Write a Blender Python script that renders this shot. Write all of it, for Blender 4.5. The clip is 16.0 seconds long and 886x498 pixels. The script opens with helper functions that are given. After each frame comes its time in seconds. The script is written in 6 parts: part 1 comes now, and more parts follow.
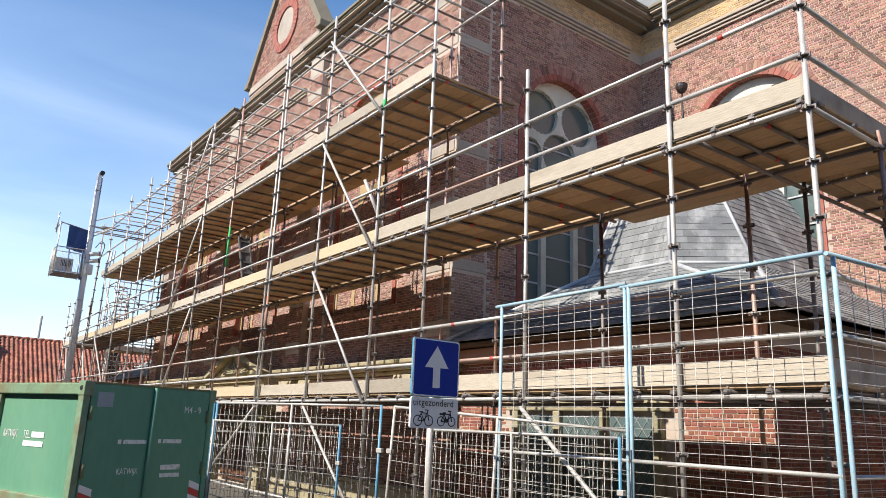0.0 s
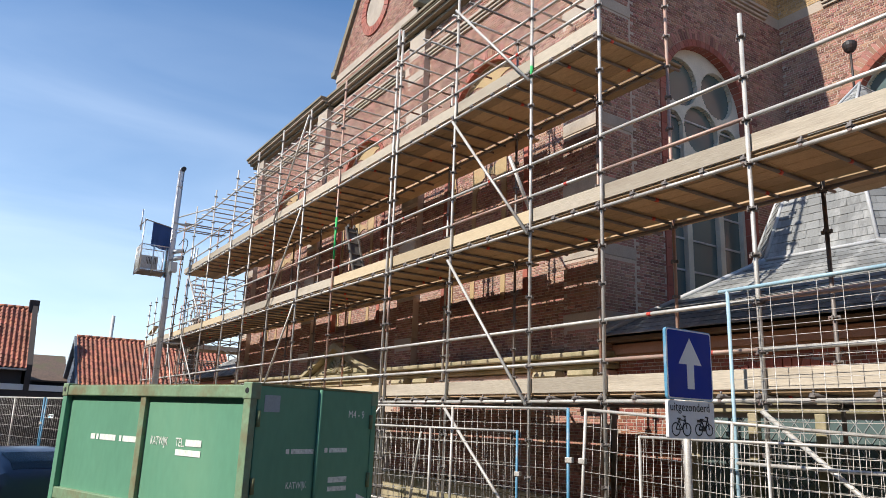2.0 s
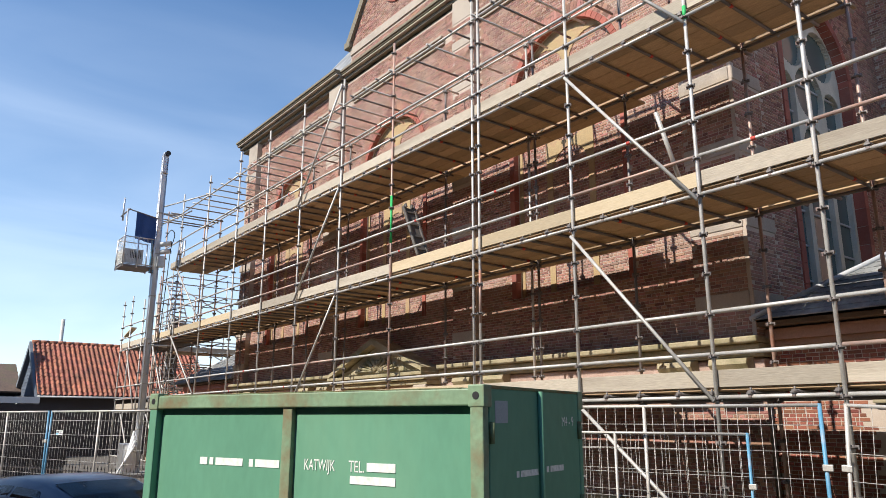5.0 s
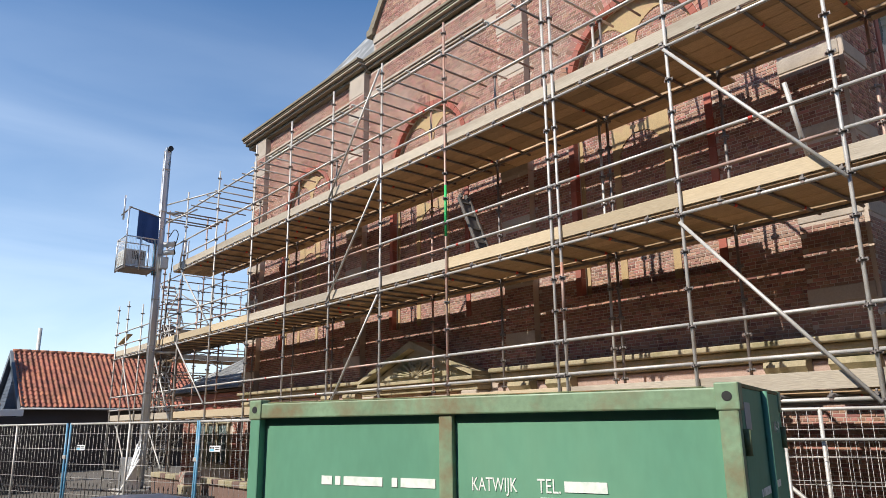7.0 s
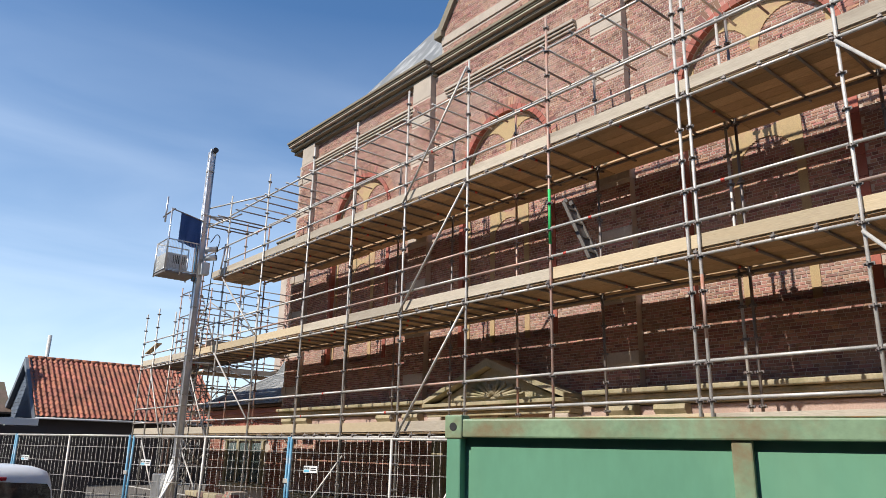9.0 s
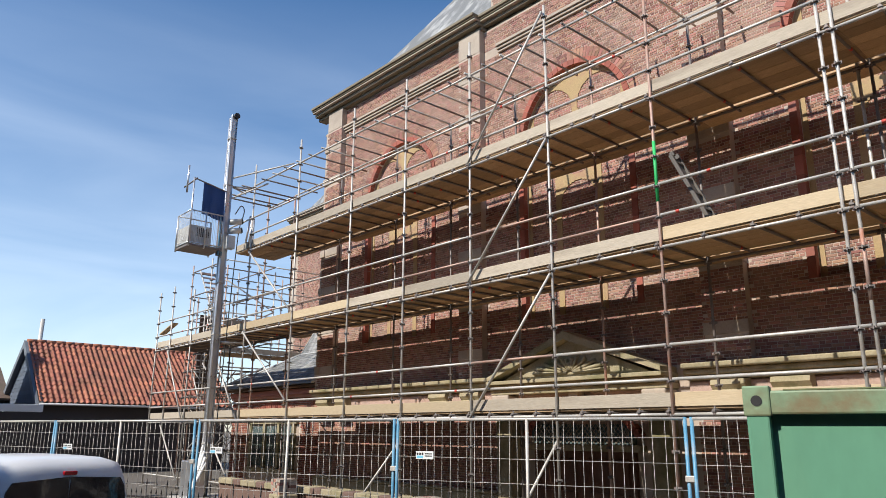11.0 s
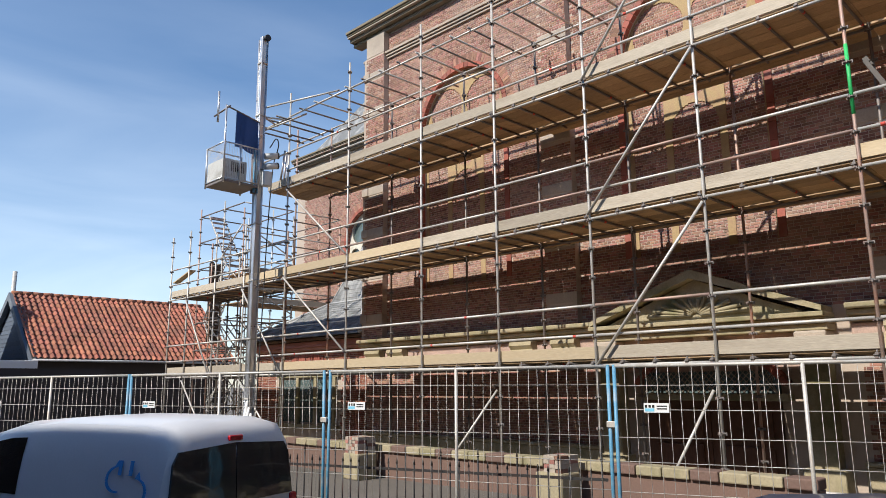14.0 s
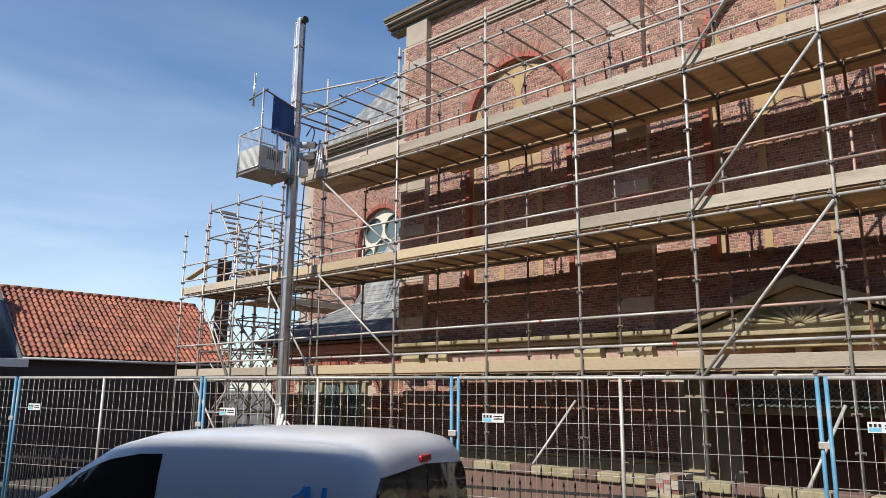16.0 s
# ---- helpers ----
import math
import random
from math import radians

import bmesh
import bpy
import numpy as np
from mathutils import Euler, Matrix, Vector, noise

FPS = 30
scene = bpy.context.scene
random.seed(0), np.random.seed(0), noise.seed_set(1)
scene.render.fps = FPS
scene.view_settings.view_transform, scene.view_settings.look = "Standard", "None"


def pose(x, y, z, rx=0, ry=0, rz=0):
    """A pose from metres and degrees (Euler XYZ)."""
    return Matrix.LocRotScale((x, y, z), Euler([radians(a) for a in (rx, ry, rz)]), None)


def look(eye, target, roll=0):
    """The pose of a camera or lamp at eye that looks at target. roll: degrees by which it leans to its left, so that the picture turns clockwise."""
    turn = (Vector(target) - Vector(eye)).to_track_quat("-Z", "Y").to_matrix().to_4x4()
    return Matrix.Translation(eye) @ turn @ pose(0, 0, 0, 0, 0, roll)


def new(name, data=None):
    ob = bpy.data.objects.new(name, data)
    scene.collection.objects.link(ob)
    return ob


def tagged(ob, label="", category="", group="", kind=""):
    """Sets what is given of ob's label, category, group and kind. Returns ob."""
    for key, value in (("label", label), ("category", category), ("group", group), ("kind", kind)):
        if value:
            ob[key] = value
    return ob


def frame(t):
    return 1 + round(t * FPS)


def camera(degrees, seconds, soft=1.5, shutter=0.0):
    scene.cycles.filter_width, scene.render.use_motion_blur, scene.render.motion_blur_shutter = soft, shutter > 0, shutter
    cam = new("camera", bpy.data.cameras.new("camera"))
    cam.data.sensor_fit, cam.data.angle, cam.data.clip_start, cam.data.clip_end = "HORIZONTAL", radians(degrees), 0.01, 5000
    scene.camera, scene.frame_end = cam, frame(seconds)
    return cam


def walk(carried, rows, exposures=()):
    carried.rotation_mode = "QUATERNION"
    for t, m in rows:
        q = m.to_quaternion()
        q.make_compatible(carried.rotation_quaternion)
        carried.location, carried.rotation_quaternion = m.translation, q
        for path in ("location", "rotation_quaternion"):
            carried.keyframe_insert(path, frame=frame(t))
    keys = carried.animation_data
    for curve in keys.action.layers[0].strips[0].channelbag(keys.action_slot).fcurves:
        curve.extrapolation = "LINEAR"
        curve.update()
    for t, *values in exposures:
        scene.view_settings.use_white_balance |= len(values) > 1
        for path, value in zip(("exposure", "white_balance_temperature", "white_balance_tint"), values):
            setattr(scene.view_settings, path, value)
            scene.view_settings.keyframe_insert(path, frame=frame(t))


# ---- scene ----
cam = camera(63.5, 16.0, soft=0.65)
METRES, EYE, TILT, LEAN, TURN = 17.25, 1.75, 0.0, 0.0, -36.5
ROWS = [
    (0.0, 0.0, 0.0, 0.0, -0.55, 13.93, -2.22),
    (0.5, -0.0228, 0.0205, 0.0021, 0.33, 14.47, -2.57),
    (1.0, -0.0485, 0.0337, 0.0021, 1.6, 14.68, -2.79),
    (1.5, -0.0721, 0.0523, 0.0013, 3.03, 14.39, -2.7),
    (2.0, -0.0989, 0.0706, 0.0026, 3.3, 13.51, -2.08),
    (2.5, -0.1233, 0.085, 0.0038, 2.54, 12.7, -1.72),
    (3.0, -0.1474, 0.1056, 0.0039, 1.36, 11.98, -0.54),
    (3.5, -0.1735, 0.1225, 0.0039, 0.51, 12.17, -0.32),
    (4.0, -0.1996, 0.1381, 0.0042, -0.24, 12.23, -0.48),
    (4.5, -0.2305, 0.1547, 0.0053, -0.68, 12.93, -0.36),
    (7.0, -0.3531, 0.2413, 0.0066, -3.32, 13.93, 0.65),
    (7.5, -0.3757, 0.2604, 0.0056, -3.47, 14.44, -0.17),
    (8.0, -0.4012, 0.2823, 0.0065, -3.67, 14.78, -0.58),
    (8.5, -0.4279, 0.2975, 0.0058, -3.86, 15.79, -1.22),
    (11.0, -0.5511, 0.3963, 0.0058, -5.29, 14.29, -0.28),
    (11.5, -0.5767, 0.4196, 0.0049, -5.56, 13.11, 0.36),
    (12.0, -0.6005, 0.4383, 0.0055, -5.95, 12.32, 1.1),
    (12.5, -0.622, 0.4545, 0.0061, -7.18, 12.04, 1.47),
    (13.0, -0.6471, 0.4772, 0.0061, -8.89, 11.2, 1.36),
    (13.5, -0.6728, 0.4936, 0.0047, -8.66, 11.08, 1.0),
    (14.0, -0.6968, 0.5165, 0.004, -8.54, 10.7, 0.5),
    (14.5, -0.7239, 0.5356, 0.0048, -8.41, 10.66, 0.23),
    (15.0, -0.7495, 0.555, 0.0045, -8.99, 10.95, -0.1),
    (15.5, -0.7742, 0.5788, 0.005, -10.68, 10.96, -0.58),
    (16.0, -0.7972, 0.598, 0.0056, -11.28, 11.21, -0.48),
]
walk(cam, [(t, pose(0, 0, EYE, TILT, LEAN, TURN) @ pose(METRES * x, METRES * y, METRES * z, 90 + pitch, roll, yaw)) for t, x, y, z, yaw, pitch, roll in ROWS],
     exposures=[(0.0, 0.64), (2.5, 0.41), (4.5, 0.43), (7.5, 0.3), (8.5, 0.29), (11.0, 0.26), (14.5, 0.22), (16.0, 0.14)])

# ---- sky and sun ----
SUN_AZ, SUN_EL = 6.0, 42.5   # degrees: from the facade's normal towards +y; above the horizon
to_sun = Vector((-math.cos(radians(SUN_AZ)) * math.cos(radians(SUN_EL)), math.sin(radians(SUN_AZ)) * math.cos(radians(SUN_EL)), math.sin(radians(SUN_EL))))
world = bpy.data.worlds.new("sky")
scene.world = world
world.use_nodes = True
wn = world.node_tree
wn.nodes.clear()
sky = wn.nodes.new("ShaderNodeTexSky")
sky.sky_type = "NISHITA"
sky.sun_disc = False
sky.sun_elevation = radians(SUN_EL)
sky.sun_rotation = math.atan2(to_sun.x, to_sun.y)
sky.air_density, sky.dust_density, sky.ozone_density = 1.0, 0.3, 3.5
bg = wn.nodes.new("ShaderNodeBackground")
bg.inputs[1].default_value = 0.131
# thin cirrus: soft streaks, thicker low down
tc = wn.nodes.new("ShaderNodeTexCoord")
mp = wn.nodes.new("ShaderNodeMapping")
mp.inputs["Scale"].default_value = (1.2, 1.2, 5.0)
nz = wn.nodes.new("ShaderNodeTexNoise")
nz.inputs["Scale"].default_value = 1.6
nz.inputs["Detail"].default_value = 7.0
nz.inputs["Distortion"].default_value = 0.6
sep = wn.nodes.new("ShaderNodeSeparateXYZ")
band = wn.nodes.new("ShaderNodeMapRange")
band.inputs["From Min"].default_value, band.inputs["From Max"].default_value = 0.55, 0.05
ramp = wn.nodes.new("ShaderNodeMapRange")
ramp.inputs["From Min"].default_value, ramp.inputs["From Max"].default_value = 0.16, 1.05
mul = wn.nodes.new("ShaderNodeMath")
mul.operation = "MULTIPLY"
mix = wn.nodes.new("ShaderNodeMix")
mix.data_type = "RGBA"
mix.inputs["B"].default_value = (7.6, 8.4, 9.4, 1)
wn.links.new(tc.outputs["Generated"], mp.inputs["Vector"])
wn.links.new(mp.outputs[0], nz.inputs["Vector"])
wn.links.new(tc.outputs["Generated"], sep.inputs[0])
wn.links.new(sep.outputs["Z"], band.inputs["Value"])
wn.links.new(nz.outputs["Fac"], ramp.inputs["Value"])
wn.links.new(ramp.outputs[0], mul.inputs[0])
wn.links.new(band.outputs[0], mul.inputs[1])
wn.links.new(mul.outputs[0], mix.inputs["Factor"])
wn.links.new(sky.outputs[0], mix.inputs["A"])
tint = wn.nodes.new("ShaderNodeHueSaturation")
tint.inputs["Saturation"].default_value = 1.15
wn.links.new(mix.outputs["Result"], tint.inputs["Color"])
wn.links.new(tint.outputs[0], bg.inputs[0])
wn.links.new(bg.outputs[0], wn.nodes.new("ShaderNodeOutputWorld").inputs[0])

sun_data = bpy.data.lights.new("sun", "SUN")
sun_data.energy, sun_data.angle, sun_data.color = 5.0, radians(0.53), (1.0, 0.935, 0.83)
sun = new("sun", sun_data)
sun.matrix_world = look(to_sun * 60, (0, 0, 0))


# ---- materials ----
def material(name, color, rough=0.7, metal=0.0, vary=0.12, scale=4.0, stain=None, stain_amount=0.0, stain_scale=0.7,
             bump=0.0, bump_scale=60.0, stretch=(1, 1, 1), pick="", spread=0.0, hue=0.0, specular=0.5, coat=0.0):
    """A surface with grain at two scales, an optional stain, and an optional change from piece to piece (pick: 'object' or 'island')."""
    m = bpy.data.materials.new(name)
    m.use_nodes = True
    t = m.node_tree
    n, l = t.nodes, t.links
    b = n["Principled BSDF"]
    b.inputs["Roughness"].default_value, b.inputs["Metallic"].default_value = rough, metal
    b.inputs["Specular IOR Level"].default_value = specular
    b.inputs["Coat Weight"].default_value = coat
    co = n.new("ShaderNodeTexCoord")
    ma = n.new("ShaderNodeMapping")
    ma.inputs["Scale"].default_value = stretch
    l.new(co.outputs["Object"], ma.inputs["Vector"])
    big = n.new("ShaderNodeTexNoise")
    big.inputs["Scale"].default_value, big.inputs["Detail"].default_value = scale, 6.0
    fine = n.new("ShaderNodeTexNoise")
    fine.inputs["Scale"].default_value, fine.inputs["Detail"].default_value = bump_scale, 3.0
    l.new(ma.outputs[0], big.inputs["Vector"])
    l.new(ma.outputs[0], fine.inputs["Vector"])
    add = n.new("ShaderNodeMath")
    add.operation = "ADD"
    l.new(big.outputs["Fac"], add.inputs[0])
    l.new(fine.outputs["Fac"], add.inputs[1])
    val = n.new("ShaderNodeMapRange")
    val.inputs["From Min"].default_value, val.inputs["From Max"].default_value = 0.6, 1.4
    val.inputs["To Min"].default_value, val.inputs["To Max"].default_value = 1 - vary, 1 + vary
    l.new(add.outputs[0], val.inputs["Value"])
    hsv = n.new("ShaderNodeHueSaturation")
    hsv.inputs["Color"].default_value = (*color, 1)
    last = val.outputs[0]
    if pick:
        if pick == "island":
            rnd = n.new("ShaderNodeNewGeometry").outputs["Random Per Island"]
        else:
            rnd = n.new("ShaderNodeObjectInfo").outputs["Random"]
        r = n.new("ShaderNodeMapRange")
        r.inputs["To Min"].default_value, r.inputs["To Max"].default_value = 1 - spread, 1 + spread
        l.new(rnd, r.inputs["Value"])
        mm = n.new("ShaderNodeMath")
        mm.operation = "MULTIPLY"
        l.new(last, mm.inputs[0])
        l.new(r.outputs[0], mm.inputs[1])
        last = mm.outputs[0]
        if hue:
            wob = n.new("ShaderNodeMath")
            wob.operation = "MULTIPLY"
            wob.inputs[1].default_value = 7.31
            fr = n.new("ShaderNodeMath")
            fr.operation = "FRACT"
            hr = n.new("ShaderNodeMapRange")
            hr.inputs["To Min"].default_value, hr.inputs["To Max"].default_value = 0.5 - hue, 0.5 + hue
            l.new(rnd, wob.inputs[0])
            l.new(wob.outputs[0], fr.inputs[0])
            l.new(fr.outputs[0], hr.inputs["Value"])
            l.new(hr.outputs[0], hsv.inputs["Hue"])
    l.new(last, hsv.inputs["Value"])
    out = hsv.outputs[0]
    if stain:
        sn = n.new("ShaderNodeTexNoise")
        sn.inputs["Scale"].default_value, sn.inputs["Detail"].default_value = stain_scale, 8.0
        sn.inputs["Roughness"].default_value = 0.65
        l.new(ma.outputs[0], sn.inputs["Vector"])
        sr = n.new("ShaderNodeMapRange")
        sr.inputs["From Min"].default_value, sr.inputs["From Max"].default_value = 0.48, 0.68
        sr.inputs["To Max"].default_value = stain_amount
        l.new(sn.outputs["Fac"], sr.inputs["Value"])
        mx = n.new("ShaderNodeMix")
        mx.data_type = "RGBA"
        mx.inputs["B"].default_value = (*stain, 1)
        l.new(sr.outputs[0], mx.inputs["Factor"])
        l.new(out, mx.inputs["A"])
        out = mx.outputs["Result"]
    l.new(out, b.inputs["Base Color"])
    rr = n.new("ShaderNodeMapRange")
    rr.inputs["From Min"].default_value, rr.inputs["From Max"].default_value = 0.3, 0.7
    rr.inputs["To Min"].default_value, rr.inputs["To Max"].default_value = max(0.02, rough - 0.1), min(1, rough + 0.1)
    l.new(big.outputs["Fac"], rr.inputs["Value"])
    l.new(rr.outputs[0], b.inputs["Roughness"])
    if bump:
        bp = n.new("ShaderNodeBump")
        bp.inputs["Strength"].default_value, bp.inputs["Distance"].default_value = bump, 0.01
        l.new(fine.outputs["Fac"], bp.inputs["Height"])
        l.new(bp.outputs[0], b.inputs["Normal"])
    return m


BRICK = material("brick", (0.295, 0.15, 0.112), 0.9, vary=0.18, scale=1.3, pick="island", spread=0.4, hue=0.02, bump=0.5, bump_scale=45, stain=(0.4, 0.31, 0.26), stain_amount=0.4, stain_scale=0.6)
BRICK_ONE = material("brick_single", (0.295, 0.15, 0.112), 0.9, vary=0.18, scale=1.3, pick="object", spread=0.4, hue=0.02, bump=0.5, bump_scale=45)
BRICK_RED = material("warm_red_brick", (0.24, 0.085, 0.055), 0.9, vary=0.18, scale=1.3, pick="island", spread=0.3, hue=0.015, bump=0.5, bump_scale=45)
MORTAR = material("mortar", (0.46, 0.38, 0.315), 0.95, vary=0.15, scale=2.0, bump=0.4, bump_scale=90, stain=(0.3, 0.25, 0.21), stain_amount=0.5)
MORTAR_DARK = material("dark_brick_front", (0.16, 0.1, 0.08), 0.9, vary=0.25, scale=1.5, bump=0.4, bump_scale=40)
RED_BRICK = material("red_painted_brick", (0.31, 0.09, 0.062), 0.8, vary=0.2, scale=3, pick="object", spread=0.22, bump=0.4, bump_scale=50, stain=(0.28, 0.15, 0.12), stain_amount=0.6, stain_scale=1.5)
STONE = material("sandstone", (0.34, 0.29, 0.19), 0.88, vary=0.22, scale=2.2, bump=0.5, bump_scale=35, stain=(0.15, 0.145, 0.06), stain_amount=0.85, stain_scale=1.3)
STONE_PALE = material("pale_stone", (0.4, 0.34, 0.28), 0.85, vary=0.15, scale=2.0, bump=0.4, bump_scale=40, stain=(0.22, 0.19, 0.16), stain_amount=0.5, stain_scale=1.2)
CREAM = material("cream_stone", (0.62, 0.59, 0.5), 0.8, vary=0.12, scale=2.0, bump=0.3, bump_scale=40, stain=(0.4, 0.38, 0.3), stain_amount=0.5, stain_scale=1.5)
OCHRE = material("ochre_plaster", (0.4, 0.29, 0.15), 0.9, vary=0.2, scale=3.0, bump=0.4, bump_scale=50, stain=(0.33, 0.19, 0.14), stain_amount=0.8, stain_scale=3.0)
YELLOW_BRICK = material("yellow_brick", (0.5, 0.33, 0.16), 0.88, vary=0.2, scale=2, pick="island", spread=0.22, bump=0.4, bump_scale=50, stain=(0.24, 0.19, 0.12), stain_amount=0.5)
EAVES = material("weathered_cornice", (0.2, 0.17, 0.12), 0.8, vary=0.2, scale=2, bump=0.3, bump_scale=40, stain=(0.14, 0.12, 0.08), stain_amount=0.6, stretch=(1, 0.3, 1))
SLATE = material("slate", (0.17, 0.175, 0.175), 0.6, vary=0.2, scale=2, pick="island", spread=0.2, bump=0.3, bump_scale=30, stain=(0.5, 0.5, 0.49), stain_amount=0.75, stain_scale=0.9, stretch=(2.2, 2.2, 0.45))
LEAD = material("lead_sheet", (0.43, 0.44, 0.45), 0.6, metal=0.0, vary=0.15, scale=3, bump=0.2, bump_scale=20)
TILE_ORANGE = material("orange_pantile", (0.35, 0.128, 0.08), 0.8, vary=0.3, scale=1.5, pick="island", spread=0.32, hue=0.008, bump=0.3, bump_scale=40, stain=(0.12, 0.06, 0.045), stain_amount=0.6, stain_scale=0.8)
STEEL = material("galvanised_steel", (0.52, 0.5, 0.465), 0.5, metal=0.3, vary=0.2, scale=5, bump=0.15, bump_scale=80, stain=(0.34, 0.25, 0.2), stain_amount=0.5, stain_scale=3)
STEEL_WORN = material("rust_spotted_steel", (0.42, 0.3, 0.25), 0.6, metal=0.4, vary=0.25, scale=6, bump=0.2, bump_scale=80, stain=(0.42, 0.14, 0.07), stain_amount=0.7, stain_scale=3)
# dark rust-stained steel of fittings; on inner and tower tubes it paints their shade
STEEL_DARK = material("dark_and_shaded_steel", (0.2, 0.18, 0.17), 0.6, metal=0.4, vary=0.2, scale=4, stain=(0.24, 0.09, 0.06), stain_amount=0.5, stain_scale=2)
PANEL_GREY = material("dusty_metal", (0.11, 0.1, 0.09), 0.75, metal=0.0, vary=0.25, scale=5, stain=(0.12, 0.09, 0.07), stain_amount=0.6, stain_scale=3)
RED_TAPE = material("red_tape", (0.55, 0.07, 0.05), 0.7, vary=0.2)
GREEN_TAPE = material("green_paint", (0.03, 0.45, 0.12), 0.6)
BOARD = material("scaffold_board", (0.41, 0.28, 0.16), 0.85, vary=0.3, scale=2.5, stretch=(1, 0.12, 1), bump=0.4, bump_scale=70, pick="object", spread=0.3, stain=(0.2, 0.13, 0.08), stain_amount=0.6, stain_scale=1.5)
DARK_BOARD = material("weathered_brown_board", (0.11, 0.075, 0.052), 0.85, vary=0.25, scale=2.5, bump=0.4, bump_scale=60)
TOE_NEW = material("new_toe_board", (0.48, 0.385, 0.255), 0.8, vary=0.16, scale=2.5, stretch=(1, 0.12, 1), bump=0.3, bump_scale=70, pick="object", spread=0.16, stain=(0.38, 0.28, 0.17), stain_amount=0.6, stain_scale=2)
TOE_OLD = material("grey_toe_board", (0.42, 0.365, 0.29), 0.85, vary=0.2, scale=2.5, stretch=(1, 0.12, 1), bump=0.4, bump_scale=70, pick="object", spread=0.25, stain=(0.22, 0.18, 0.14), stain_amount=0.7, stain_scale=2.5)
BLUE = material("blue_paint", (0.09, 0.28, 0.44), 0.5, vary=0.15, scale=6, stain=(0.4, 0.42, 0.45), stain_amount=0.6, stain_scale=5)
GREEN = material("green_container_paint", (0.115, 0.285, 0.19), 0.6, vary=0.1, scale=1.0, bump=0.1, bump_scale=12, stain=(0.17, 0.34, 0.22), stain_amount=0.5, stain_scale=0.8, stretch=(1, 1, 0.4), specular=0.3)
GREEN_WORN = material("rubbed_green_paint", (0.19, 0.29, 0.18), 0.55, vary=0.2, scale=2.0, bump=0.2, bump_scale=20, stain=(0.2, 0.12, 0.06), stain_amount=0.75, stain_scale=2.2)
CAMES = material("lead_cames", (0.2, 0.21, 0.21), 0.6)
PINK = material("pink_plaster", (0.43, 0.31, 0.26), 0.9, vary=0.2, scale=2.5, bump=0.4, bump_scale=40, stain=(0.26, 0.17, 0.13), stain_amount=0.6, stain_scale=1.6)
VERGE = material("grey_verge_paint", (0.15, 0.17, 0.2), 0.6, vary=0.15)
RUST = material("rusty_paint", (0.16, 0.2, 0.1), 0.8, vary=0.3, scale=5, bump=0.4, bump_scale=40, stain=(0.25, 0.11, 0.04), stain_amount=0.8, stain_scale=4)
WHITE_PAINT = material("white_paint", (0.8, 0.8, 0.78), 0.5, vary=0.04)
LETTERING = material("white_lettering", (0.78, 0.8, 0.76), 0.6, vary=0.1, scale=20, stain=(0.2, 0.4, 0.28), stain_amount=0.4, stain_scale=15)
VAN_WHITE = material("white_car_paint", (0.7, 0.71, 0.73), 0.4, vary=0.04, scale=2, coat=0.4)
CAR_BLUE = material("dark_blue_car_paint", (0.035, 0.045, 0.08), 0.38, vary=0.1, scale=2, coat=0.25)
BLACK = material("black_plastic", (0.02, 0.02, 0.022), 0.55, vary=0.2, scale=8)
RUBBER = material("rubber", (0.025, 0.025, 0.025), 0.85, vary=0.2, scale=8)
IRON = material("black_iron", (0.03, 0.03, 0.032), 0.55, metal=0.2, vary=0.2, scale=8, stain=(0.12, 0.05, 0.03), stain_amount=0.5, stain_scale=5)
DARK_WOOD = material("tarred_boards", (0.035, 0.034, 0.036), 0.7, vary=0.25, scale=3, pick="island", spread=0.3, bump=0.3, bump_scale=40)
GABLE_BOARD = material("blue_grey_boards", (0.1, 0.125, 0.17), 0.7, vary=0.2, scale=3, pick="object", spread=0.12, bump=0.3, bump_scale=40)
DOOR_WOOD = material("brown_door", (0.12, 0.05, 0.025), 0.6, vary=0.25, scale=3, stretch=(1, 1, 0.2), bump=0.3, bump_scale=40)
PAVER = material("street_brick", (0.09, 0.072, 0.064), 0.9, vary=0.25, scale=1.5, bump=0.5, bump_scale=30, stain=(0.08, 0.07, 0.06), stain_amount=0.5)
GROUND = material("ground", (0.125, 0.11, 0.094), 0.95, vary=0.25, scale=0.8, bump=0.5, bump_scale=15, stain=(0.05, 0.05, 0.04), stain_amount=0.6, stain_scale=0.2)
SIGN_BLUE = material("sign_blue", (0.004, 0.032, 0.3), 0.55, vary=0.08, specular=0.2)
SIGN_WHITE = material("sign_white", (0.75, 0.76, 0.77), 0.4, vary=0.05)
ALU = material("aluminium", (0.62, 0.63, 0.65), 0.35, metal=0.8, vary=0.1, scale=4)
FLAG = material("blue_cloth", (0.06, 0.12, 0.28), 0.9, vary=0.2, scale=3)
HOUSE_WALL = material("house_wall", (0.06, 0.05, 0.047), 0.9, vary=0.2, scale=2, bump=0.4, bump_scale=40)
LIGHT_RED = material("tail_light_red", (0.45, 0.01, 0.02), 0.2)
LOGO_BLUE = material("logo_blue", (0.05, 0.33, 0.75), 0.4)


